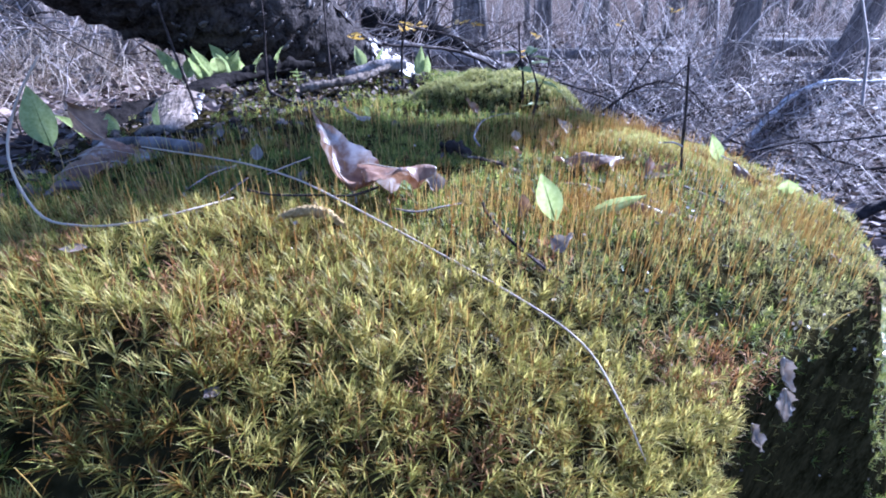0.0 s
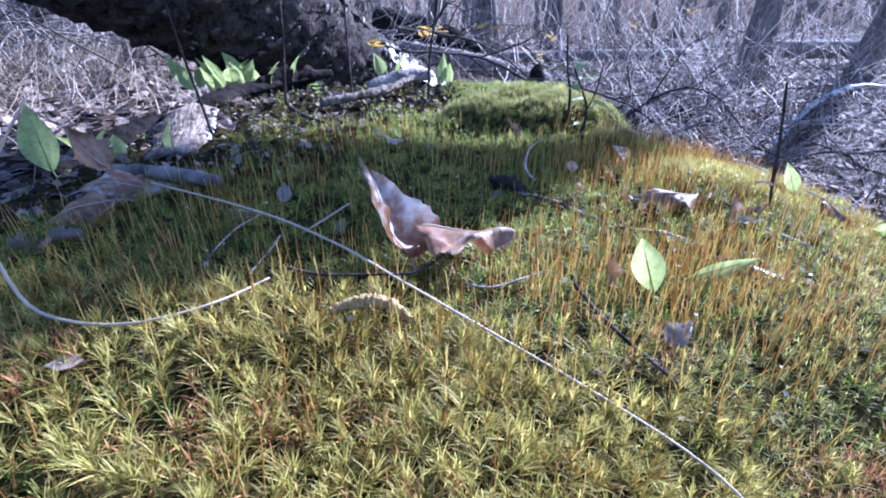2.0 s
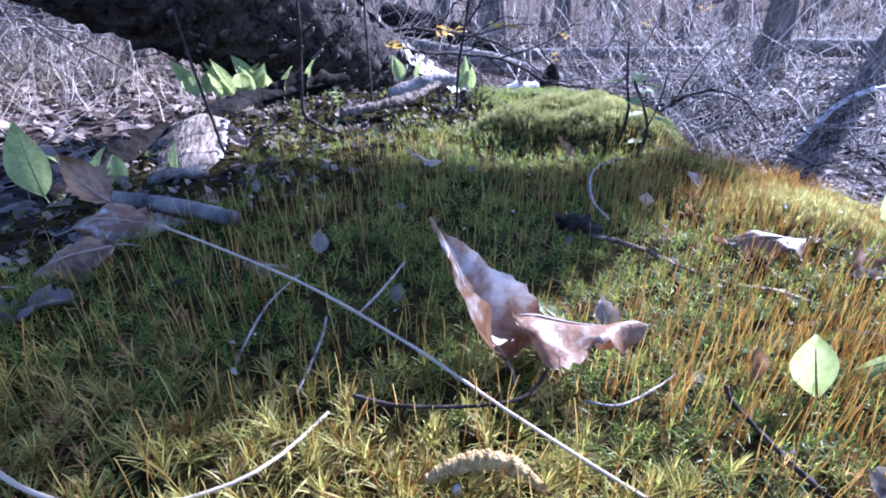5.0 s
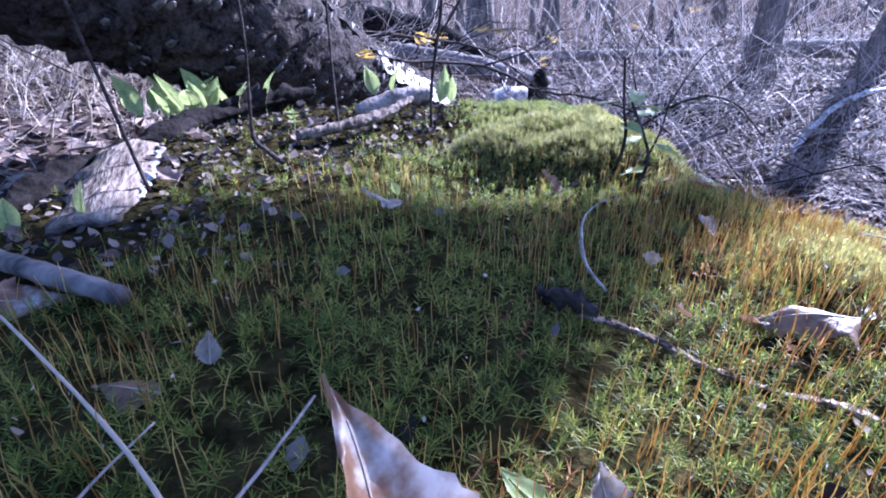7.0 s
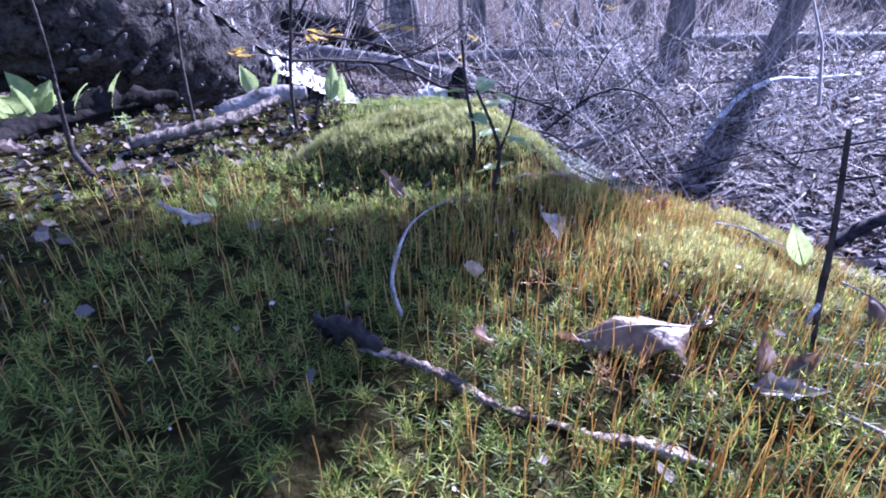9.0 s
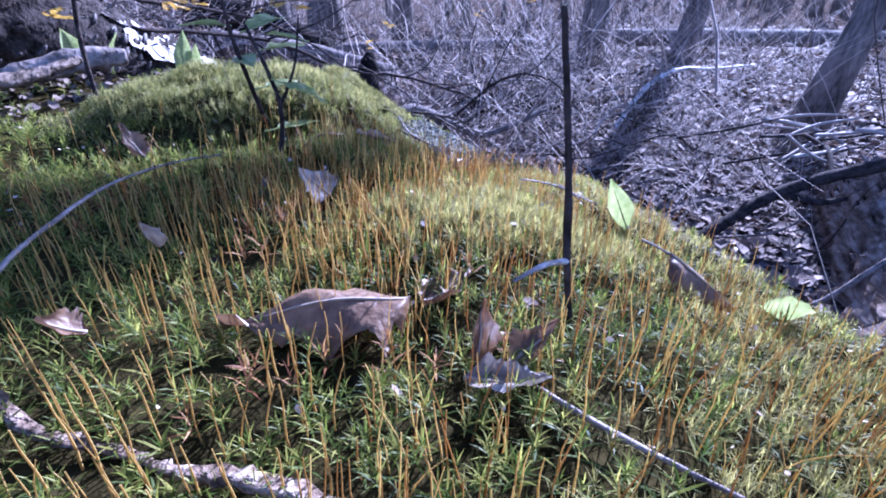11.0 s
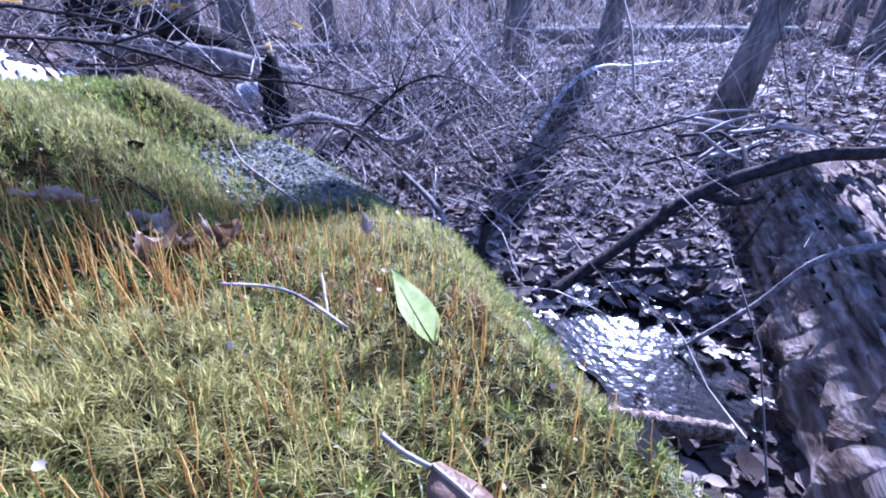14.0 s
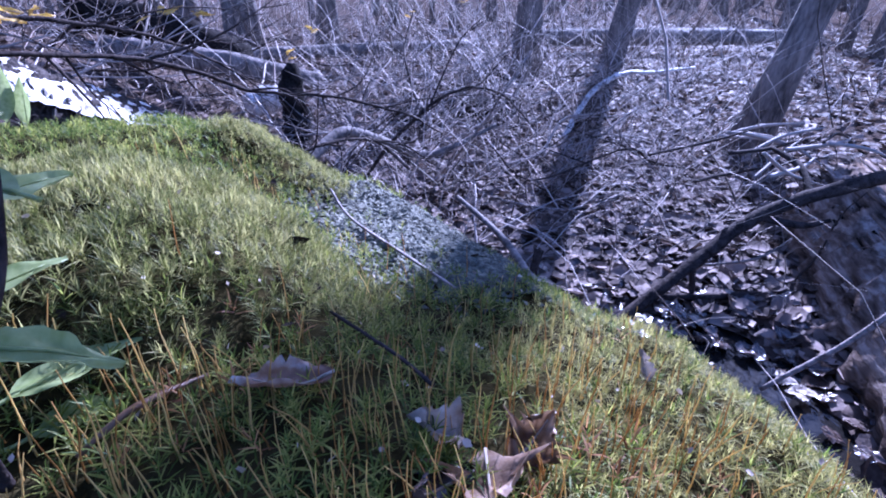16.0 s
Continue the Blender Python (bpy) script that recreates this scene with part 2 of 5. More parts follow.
def turns(yaw, pitch, roll, size):
    """Matrices: roll about y, then pitch about x, then yaw about z, times size."""
    cy, sy, cp, sp, cr, sr = np.cos(yaw), np.sin(yaw), np.cos(pitch), np.sin(pitch), np.cos(roll), np.sin(roll)
    o, z = np.ones_like(cy), np.zeros_like(cy)
    rz = np.stack([np.stack([cy, -sy, z], -1), np.stack([sy, cy, z], -1), np.stack([z, z, o], -1)], 1)
    rx = np.stack([np.stack([o, z, z], -1), np.stack([z, cp, -sp], -1), np.stack([z, sp, cp], -1)], 1)
    ry = np.stack([np.stack([cr, z, sr], -1), np.stack([z, o, z], -1), np.stack([-sr, z, cr], -1)], 1)
    return rz @ rx @ ry * np.reshape(size, (-1, 1, 1))


def stems(n, where, length, radius, lean, seed, sides=3, segs=4, bend=0.3, floor=land):
    """Many thin bent stalks, from the ground up. where: x, y arrays."""
    g = np.random.default_rng(seed)
    x, y = where
    ln, rd = length(g, n), radius(g, n)
    az, tip = g.uniform(0, 6.283, n), lean(g, n)
    s = np.linspace(0, 1, segs + 1)
    ang = tip[:, None] * (0.5 + 0.5 * s) + bend * g.standard_normal((n, 1)) * (s - 0.3)
    ds = ln[:, None] / segs
    out = np.concatenate([np.zeros((n, 1)), np.cumsum(np.sin(ang[:, 1:]) * ds, 1)], 1)
    up = np.concatenate([np.zeros((n, 1)), np.cumsum(np.cos(ang[:, 1:]) * ds, 1)], 1)
    wob = bend * 0.06 * ln[:, None] * np.sin(s * 7 + g.uniform(0, 6, (n, 1)))
    px = x[:, None] + np.cos(az)[:, None] * out - np.sin(az)[:, None] * wob
    py = y[:, None] + np.sin(az)[:, None] * out + np.cos(az)[:, None] * wob
    pz = floor(x, y)[:, None] - 0.01 + up
    a = np.arange(sides) / sides * 6.283
    rr = rd[:, None] * (1 - 0.65 * s)
    v = np.stack([px[..., None] + rr[..., None] * np.cos(a), py[..., None] + rr[..., None] * np.sin(a), pz[..., None] + 0 * a], -1)
    i, j = np.meshgrid(np.arange(segs), np.arange(sides), indexing="ij")
    k = (j + 1) % sides
    q = np.stack([i * sides + j, i * sides + k, (i + 1) * sides + k, (i + 1) * sides + j], -1).reshape(-1, 4)
    f = q[None] + (np.arange(n) * (segs + 1) * sides)[:, None, None]
    return v.reshape(-1, 3), f.reshape(-1, 4)


# ---- ground ----
u = np.linspace(-1, 1, 260)
gx = 1.2 + np.sinh(u * 6.2) * 0.9
gy = 1.8 + np.sinh(u * 6.2) * 0.9
GX, GY = np.meshgrid(gx, gy, indexing="xy")
GZ = ground(GX, GY) - 0.25 * (mound(GX, GY) > ground(GX, GY) + 0.15)
idx = np.arange(260 * 260).reshape(260, 260)
quads = np.stack([idx[:-1, :-1], idx[:-1, 1:], idx[1:, 1:], idx[1:, :-1]], -1).reshape(-1, 4)
tagged(part("ground", as_mesh("ground", np.stack([GX, GY, GZ], -1).reshape(-1, 3), quads, M["soil"], True)), "dark forest soil under dead leaves", "ground", kind="structure")

# puddle between the mossy log and the rotten log
a = np.linspace(0, 6.283, 40, endpoint=False)
pr = 1 + 0.16 * np.sin(3 * a + 1) + 0.1 * np.sin(5 * a)
pv = np.stack([1.52 + 0.31 * pr * np.cos(a), 1.70 + 0.46 * pr * np.sin(a), np.full(40, -0.012)], -1)
pf = np.stack([np.arange(40), (np.arange(40) + 1) % 40, np.full(40, 40)], -1)
tagged(part("water", as_mesh("water", np.concatenate([pv, [[1.5, 1.65, -0.012]]]), pf, water)), "shallow dark puddle among wet dead leaves", "puddle", kind="structure")

# ---- mossy log: body, shoots, stalks, feather moss, crust ----
mossy_log = thing("mossy_log", "broad old rotting log covered in green and golden moss", "log")
mx, my = np.linspace(-1.5, 1.3, 240), np.linspace(-0.8, 2.7, 290)
MX, MY = np.meshgrid(mx, my, indexing="xy")
MZ = mound(MX, MY)
side_rough = step(0.02, 0.2, MX - edge_x(MY)) + step(-0.7, -0.9, MX)
MZ = MZ + side_rough * 0.02 * waves(MX, MY, 60, 9)
idx = np.arange(240 * 290).reshape(290, 240)
quads = np.stack([idx[:-1, :-1], idx[:-1, 1:], idx[1:, 1:], idx[1:, :-1]], -1).reshape(-1, 4)
part("body", as_mesh("log_body", np.stack([MX, MY, MZ], -1).reshape(-1, 3), quads, M["peat"], True), mossy_log, "dark decayed wood and peat")


def scatter(n, x0, x1, y0, y1, seed, keep):
    g = np.random.default_rng(seed)
    x, y = g.uniform(x0, x1, n), g.uniform(y0, y1, n)
    k = g.uniform(0, 1, n) < keep(x, y)
    return x[k], y[k]


HUMP = lambda x, y: np.maximum(bump2(x, y, 0.16, 1.315, 0.235, 0.155, 4.0), bump2(x, y, 0.36, 1.70, 0.09, 0.075, 2.5))
CRUST = lambda x, y: bump2(x, y, 0.56, 1.58, 0.18, 0.235, 3.0)
BARE = lambda x, y: np.clip(step(1.24, 1.4, y + 0.06 * waves(x, y, 16, 8)) * step(0.02, -0.10, x) + 0.75 * step(-0.22, -0.36, x + 0.04 * waves(x, y, 20, 5)) * step(0.82, 1.02, y) + step(-0.46, -0.56, x + 0.12 * step(0.9, 0.6, y) + 0.05 * waves(x, y, 16, 7)) + step(1.9, 2.1, y), 0, 1)
FRONT = lambda x, y: step(0.46, 0.34, y + 0.25 * x)
leaf_strip = np.array([[-0.038, 0, 0], [0.038, 0, 0], [-0.041, 0.5, 0.06], [0.041, 0.5, 0.06], [0, 1.0, -0.04]])
strip_faces = np.array([[0, 1, 3], [0, 3, 2], [2, 3, 4]])
silk_strip = np.array([[-0.024, 0, 0], [0.024, 0, 0], [-0.024, 0.4, 0.05], [0.024, 0.4, 0.05], [-0.014, 0.75, 0.02], [0.014, 0.75, 0.02], [0, 1.0, -0.07]])
silk_faces = np.array([[0, 1, 3], [0, 3, 2], [2, 3, 5], [2, 5, 4], [4, 5, 6]])


def tufts(x, y, cell, seed):
    """For each place, the way from the middle of the tuft it grows in, in tuft widths."""
    mid = np.random.default_rng(seed).uniform(0.1, 0.9, (61, 61, 2))
    ix, iy = np.floor(x / cell).astype(int), np.floor(y / cell).astype(int)
    best, ox, oy = np.full(len(x), 9.0), np.zeros(len(x)), np.zeros(len(x))
    for di in (-1, 0, 1):
        for dj in (-1, 0, 1):
            m = mid[(ix + di) % 61, (iy + dj) % 61]
            dx, dy = x / cell - ix - di - m[:, 0], y / cell - iy - dj - m[:, 1]
            d = np.hypot(dx, dy)
            k = d < best
            best, ox, oy = np.where(k, d, best), np.where(k, dx, ox), np.where(k, dy, oy)
    return ox, oy


def in_tuft(x, y, cell, seed, edge=0.62):
    ox, oy = tufts(x, y, cell, seed)
    k = np.hypot(ox, oy) < edge
    return x[k], y[k]


def rosettes(x, y, leaves, size, height, seed, low=0.2, high=1.15, silk=False, cell=0.0, rise=0.0, splay=0.0):
    g = np.random.default_rng(seed)
    n = len(x)
    z = mound(x, y)
    h = height * g.uniform(0.6, 1.25, n)
    lx, ly = g.normal(0, 0.2, n) * h, g.normal(0, 0.2, n) * h
    if cell:
        ox, oy = tufts(x, y, cell, seed)
        z = z + rise * (0.7 - np.hypot(ox, oy) ** 2 * 1.6)
        lx, ly = lx + splay * ox * h, ly + splay * oy * h
    k = np.arange(n).repeat(leaves)
    f = np.tile(np.arange(leaves) / leaves, n)
    along = 1 - 0.75 * f
    px, py, pz = x[k] + lx[k] * along, y[k] + ly[k] * along, z[k] + h[k] * along
    yaw = np.tile(np.arange(leaves) * 2.4, n) + g.uniform(0, 6.28, n)[k]
    pitch = high - (high - low) * f**0.6 + g.normal(0, 0.15, n * leaves)
    if cell:
        out = np.arctan2(-ox, oy)
        yaw = np.where(g.uniform(0, 1, n * leaves) < 0.6, out[k] + g.normal(0, 0.6, n * leaves), yaw)
    ms = turns(yaw, pitch, g.normal(0, 0.3, n * leaves), size * g.uniform(0.7, 1.25, n)[k] * (0.75 + 0.5 * f))
    return repeat(silk_strip if silk else leaf_strip, silk_faces if silk else strip_faces, ms, np.stack([px, py, pz], -1))


def moss_keep(x, y):
    d = x - edge_x(y)
    gaps = 1 - (0.12 + 0.55 * step(0.1, -0.2, x) * step(0.5, 0.7, y)) * step(0.02, -0.3, waves(x, y, 34, 44) - 0.12 * step(0.0, -0.25, x) * step(0.5, 0.75, y))
    return gaps * np.clip(1 - step(0.12, 0.42, d) * 0.8 - step(0.015, 0.05, d) * step(0.6, 0.42, y) * 0.97 - HUMP(x, y) - BARE(x, y) * 0.93 - CRUST(x, y), 0, 1)


PATCH = lambda x, y: bump2(x, y, 0.385, 0.895, 0.105, 0.062, 2.0)
GOLD = lambda x, y: FRONT(x, y) * (0.35 + 0.65 * step(-0.34, -0.14, x))
RIM = lambda x, y: (1 - PATCH(x, y)) * 0.75 * step(-0.26 - 0.16 * step(0.75, 0.55, y), -0.08 - 0.1 * step(0.75, 0.55, y), x - edge_x(y)) * step(0.15, 0.3, y) * step(1.32, 1.2, y) * step(0.09, 0.02, x - edge_x(y)) * step(-0.3, 0.2, waves(x, y, 13, 51) + 0.2)
sx, sy = scatter(42000, -0.85, 1.0, -0.3, 2.1, 11, lambda x, y: moss_keep(x, y) * (1 - GOLD(x, y)) * (1 - RIM(x, y)) * (1 - PATCH(x, y)) * (0.35 + 0.65 * step(-0.3, 0.1, y)))
part("moss_carpet", as_mesh("moss_carpet", *rosettes(sx, sy, 12, 0.0104, 0.014, 12), M["shoot"]), mossy_log, "dark green starry haircap moss", "stuff")
sx, sy = scatter(44000, -0.85, 0.6, -0.3, 1.08, 13, lambda x, y: moss_keep(x, y) * GOLD(x, y) * step(-0.3, 0.15, y))
sx, sy = in_tuft(sx, sy, 0.017, 14, 0.56)
part("golden_moss", as_mesh("golden_moss", *rosettes(sx, sy, 18, 0.0155, 0.014, 14, 0.40, 1.4, True, 0.017, 0.013, 0.9), M["gold"]), mossy_log, "yellow-green shaggy moss", "stuff")
sx, sy = scatter(46000, -0.2, 0.6, 1.05, 1.85, 15, lambda x, y: HUMP(x, y))
sx, sy = in_tuft(sx, sy, 0.019, 16, 0.60)
part("feather_moss", as_mesh("feather_moss", *rosettes(sx, sy, 10, 0.0105, 0.010, 16, 0.3, 1.35, True, 0.019, 0.012, 0.8), M["feather"]), mossy_log, "soft pale green cushion of feather moss", "stuff")
sx, sy = scatter(26000, -0.7, 0.6, 0.0, 1.2, 25, lambda x, y: moss_keep(x, y) * (0.08 + 0.55 * step(0.5, 0.35, y)) * step(0.08, 0.4, waves(x, y, 24, 26)))
part("dead_moss", as_mesh("dead_moss", *rosettes(sx, sy, 9, 0.012, 0.020, 26, 0.2, 1.35), M["deadmoss"]), mossy_log, "withered rust-brown moss shoots", "stuff")
sx, sy = scatter(60000, -0.2, 0.95, 0.1, 1.4, 27, lambda x, y: moss_keep(x, y) * RIM(x, y) * (1 - 0.5 * GOLD(x, y)))
part("rim_moss", as_mesh("rim_moss", *rosettes(sx, sy, 8, 0.0088, 0.009, 28, 0.25, 1.3, True, 0.015, 0.007, 0.6), M["rim"]), mossy_log, "fine pale yellow-green moss along the log's rim", "stuff")
sx, sy = in_tuft(*scatter(9500, 0.22, 0.60, 0.78, 1.08, 67, lambda x, y: PATCH(x, y)), 0.015, 68, 0.58)
part("pale_cushion", as_mesh("pale_cushion", *rosettes(sx, sy, 11, 0.0098, 0.010, 68, 0.3, 1.35, True, 0.015, 0.010, 0.8), M["rim"]), mossy_log, "pale golden cushion of fine moss", "stuff")


def stalk_keep(x, y):
    d = x - edge_x(y)
    k = 0.22 + 0.78 * step(-0.8, -0.3, d) * step(0.33, 0.55, y)
    k = k * (1 - 0.9 * HUMP(x, y)) * (1 - BARE(x, y)) * (1 - CRUST(x, y)) * (1 - step(-0.08, 0.01, d)) * step(0.12, 0.3, y) * (1 - 0.85 * PATCH(x, y)) * (1 - 0.6 * step(0.95, 1.1, y) * step(0.45, 0.3, x)) * (1 - 0.93 * step(1.12, 1.22, y))
    return np.clip(k * (0.3 + 0.7 * step(-0.25, 0.35, waves(x, y, 14, 21))), 0, 1)


sx, sy = scatter(46000, -0.65, 0.95, 0.1, 1.6, 17, stalk_keep)
near = np.hypot(sx - 0.1, sy - 0.75) < 0.16
fx, fy = sx[~near], sy[~near]
STALK_LENGTH = lambda g, n: g.uniform(0.03, 0.06, n)
STALK_RADIUS = lambda g, n: g.uniform(0.00045, 0.0008, n)
STALK_LEAN = lambda g, n: np.abs(g.normal(0, 0.22, n))
part("spore_stalk_carpet", as_mesh("spore_stalk_carpet", *stems(len(fx), (fx, fy), STALK_LENGTH, STALK_RADIUS, STALK_LEAN, 18, 3, 4, 0.25, mound), M["stalk"]), mossy_log, "thin golden spore stalks standing in the moss", "stuff")
kinds = [as_mesh("spore_stalk", *stems(1, (np.zeros(1), np.zeros(1)), STALK_LENGTH, STALK_RADIUS, STALK_LEAN, 300 + k, 4, 5, 0.25, lambda x, y: 0 * x), M["stalk"]) for k in range(14)]
nx, ny = sx[near][:300], sy[near][:300]
for k, (x, y, z) in enumerate(zip(nx, ny, mound(nx, ny))):
    ob = part("spore_stalk", kinds[k % 14], mossy_log)
    ob.matrix_local = pose(x, y, z, 0, 0, k * 77)
# grey lichen on the shoulder of the log
qx, qy = scatter(75000, 0.3, 1.0, 1.0, 1.95, 19, lambda x, y: np.clip(CRUST(x, y) + 0.3 * step(0.1, 0.2, x - edge_x(y)), 0, 1) * (1 - HUMP(x, y)))
g2 = np.random.default_rng(20)
cup = np.array([[-0.5, -0.4, 0.0], [0.5, -0.5, 0.1], [0.6, 0.4, 0.0], [-0.4, 0.5, 0.15], [0, 0, 0.45]])
cup_f = np.array([[0, 1, 4], [1, 2, 4], [2, 3, 4], [3, 0, 4]])
part("lichen_crust", as_mesh("lichen_crust", *repeat(cup, cup_f, turns(g2.uniform(0, 6.3, len(qx)), g2.normal(0, 0.5, len(qx)), g2.normal(0, 0.5, len(qx)), g2.uniform(0.004, 0.010, len(qx))), np.stack([qx, qy, mound(qx, qy)], -1)), M["lichen"]), mossy_log, "crisp grey-green lichen crust", "stuff")

# ---- big things ----
def log_thing(name, label, category, points, radii, material, sides=18, n=24, rough=0.05, seed=0, group=""):
    ob = thing(name, label, category, group)
    part("trunk", as_mesh(name, *tube(points, radii, sides, n, rough, seed), material, True), ob)
    return ob


BIRCH = [(-1.5, 1.05, 1.75), (-1.25, 1.35, 1.55), (-0.92, 1.75, 1.26), (-0.72, 2.03, 1.07), (-0.48, 2.43, 0.83), (-0.25, 2.82, 0.66), (0.0, 3.28, 0.45)]
birch = thing("fallen_birch", "thick fallen flaking birch log, underside darkened as shade, white bark on its sunlit top", "log")
# trunk coloured near black all round, for its shaded underside
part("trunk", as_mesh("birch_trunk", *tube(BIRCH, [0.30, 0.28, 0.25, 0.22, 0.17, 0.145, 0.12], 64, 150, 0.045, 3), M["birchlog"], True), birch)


def skin(points, radii, mid, half, t0, t1, grow, seed, nt=40, na=14):
    """A ragged sheet of bark round a limb, centred on the direction mid, half as many radians wide to each side."""
    g = np.random.default_rng(seed)
    line = smooth_line(points, 200)[int(t0 * 199) : int(t1 * 199) + 1]
    pick = np.linspace(0, len(line) - 1, nt).astype(int)
    r = np.interp(t0 + (t1 - t0) * np.linspace(0, 1, nt), np.linspace(0, 1, len(radii)), radii) * grow
    tg = np.gradient(line, axis=0)[pick]
    tg /= np.linalg.norm(tg, axis=1, keepdims=True)
    m = np.array(mid, float) - tg * (tg @ np.array(mid, float))[:, None]
    m /= np.linalg.norm(m, axis=1, keepdims=True)
    c = np.cross(tg, m)
    width = half * (1 + 0.25 * g.standard_normal((nt, 2)).cumsum(0) / np.sqrt(nt))
    u_ = np.linspace(-1, 1, na)
    a_ = np.where(u_[None] < 0, width[:, :1], width[:, 1:]) * u_[None]
    rr = r[:, None] * (1 + 0.02 * g.standard_normal((nt, na)) + 0.05 * (np.abs(u_)[None] > 0.9))
    v = line[pick][:, None] + rr[..., None] * (np.cos(a_)[..., None] * m[:, None] + np.sin(a_)[..., None] * c[:, None])
    idx = np.arange(nt * na).reshape(nt, na)
    return v.reshape(-1, 3), np.stack([idx[:-1, :-1], idx[:-1, 1:], idx[1:, 1:], idx[1:, :-1]], -1).reshape(-1, 4)


def flakes(parent, name, points, radii, n, seed, t_range, mid, spread, size, lift, material, long=1.0):
    """Loose plates of bark, each a mesh of its own, over one side of a limb."""
    g = np.random.default_rng(seed)
    line = smooth_line(points, 200)
    for _ in range(n):
        t = g.uniform(*t_range)
        k = min(int(t * 199), 198)
        r = np.interp(t, np.linspace(0, 1, len(radii)), radii)
        tg = line[k + 1] - line[k]
        tg /= np.linalg.norm(tg)
        m = np.array(mid, float) - tg * (tg @ np.array(mid, float))
        m /= np.linalg.norm(m)
        a_ = g.normal(0, spread)
        nrm = np.cos(a_) * m + np.sin(a_) * np.cross(tg, m)
        cr = np.cross(nrm, tg)
        w = g.uniform(*size)
        wl, wc = w * long * g.uniform(0.7, 1.3), w * g.uniform(0.5, 1.0)
        up_ = nrm * g.uniform(*lift)
        c0 = line[k] + nrm * r * 0.99
        top = [c0 + tg * wl * q1 + cr * wc * q2 + up_ * q3 + nrm * 0.004 for q1, q2, q3 in ((-1, -1, 0.2), (0.1, -1.2, 0.5), (1.1, -0.8, 0.1), (1.0, 0.3, 0.7), (0.3, 1.2, 1.0), (-0.6, 0.9, 0.9), (0, 0, 0.5))]
        low = [q - nrm * 0.006 for q in top[:6]]
        e = np.arange(6)
        f3 = np.stack([e, (e + 1) % 6, 0 * e + 6], -1)
        f4 = np.stack([(e + 1) % 6, e, e + 7, (e + 1) % 6 + 7], -1)
        part(name, as_mesh(name, np.array(top + low), [f3, f4], M[material]), parent)


BIRCH_R = [0.30, 0.28, 0.25, 0.22, 0.17, 0.145, 0.12]
# pale bark laid only on the sun-facing side, standing in for its light
part("white_bark", as_mesh("white_bark", *skin(BIRCH, BIRCH_R, (0.6, 0.0, 0.8), 0.8, 0.68, 0.995, 1.05, 3), M["birch"], True), birch, "white birch bark put on the sunlit upper side")
part("bark_rim", as_mesh("bark_rim", *skin(BIRCH, BIRCH_R, (0.8, 0.35, 0.6), 0.45, 0.30, 0.72, 1.045, 5), M["flake"], True), birch, "pale peeling bark standing in for the sunlit rim")
flakes(birch, "bark_flake", BIRCH, BIRCH_R, 240, 33, (0.2, 0.85), (0.45, -0.7, 0.0), 0.7, (0.006, 0.018), (0.006, 0.026), "flake", 0.45)
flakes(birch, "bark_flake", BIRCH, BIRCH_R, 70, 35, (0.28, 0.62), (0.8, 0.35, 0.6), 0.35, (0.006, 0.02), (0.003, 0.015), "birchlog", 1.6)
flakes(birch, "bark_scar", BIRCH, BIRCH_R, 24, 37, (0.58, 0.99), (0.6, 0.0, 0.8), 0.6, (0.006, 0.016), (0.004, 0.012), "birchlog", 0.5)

rotten = log_thing("rotten_log", "crumbling brown rotten log with peeling bark", "log", [(1.55, 0.6, 0.02), (1.98, 1.05, 0.04), (2.4, 1.5, 0.06), (2.78, 1.95, 0.08), (2.98, 2.25, 0.12)], [0.36, 0.36, 0.35, 0.33, 0.25], M["rotten"], 40, 60, 0.045, 7)
ROTTEN = [(1.55, 0.6, 0.02), (1.98, 1.05, 0.04), (2.4, 1.5, 0.06), (2.78, 1.95, 0.08), (2.98, 2.25, 0.12)]
ROTTEN_R = [0.36, 0.36, 0.35, 0.33, 0.25]
flakes(rotten, "bark_plate", ROTTEN, ROTTEN_R, 46, 34, (0.1, 0.97), (-0.6, 0.5, 0.5), 0.6, (0.008, 0.018), (0.001, 0.006), "rotten", 6)
flakes(rotten, "splinter", ROTTEN, ROTTEN_R, 150, 42, (0.05, 0.95), (-0.65, 0.5, 0.45), 0.7, (0.004, 0.011), (0.0, 0.010), "rotten", 12)
# near-black plates laid on the wood for the shade inside its cracks
flakes(rotten, "crack_shade", ROTTEN, ROTTEN_R, 120, 43, (0.05, 0.95), (-0.6, 0.5, 0.5), 0.8, (0.003, 0.009), (0.0, 0.004), "darkbark", 12)
flakes(rotten, "splinter", ROTTEN, ROTTEN_R, 60, 36, (0.1, 0.97), (-0.7, 0.6, 0.35), 0.5, (0.005, 0.012), (0.002, 0.016), "wood", 9)
branch = log_thing("fallen_branch", "dark curved dead branch lying across the rotten log", "branch", [(1.36, 1.98, 0.03), (1.79, 2.07, 0.15), (2.1, 2.1, 0.28), (2.41, 2.01, 0.40), (2.62, 1.9, 0.46), (3.0, 1.7, 0.48)], [0.018, 0.023, 0.025, 0.026, 0.025], M["twig"], 9, 30, 0.08, 8)
for k, pts in enumerate(([(1.79, 2.07, 0.15), (1.80, 2.05, 0.05), (1.79, 2.03, -0.01)], [(2.12, 2.1, 0.28), (2.22, 2.0, 0.27), (2.30, 1.95, 0.3)], [(2.3, 2.05, 0.36), (2.42, 2.2, 0.42), (2.5, 2.4, 0.44)])):
    part("side_twig", as_mesh("side_twig", *tube(pts, [0.016, 0.012, 0.008], 7, 10, 0.1, 90 + k), M["twig"], True), branch)
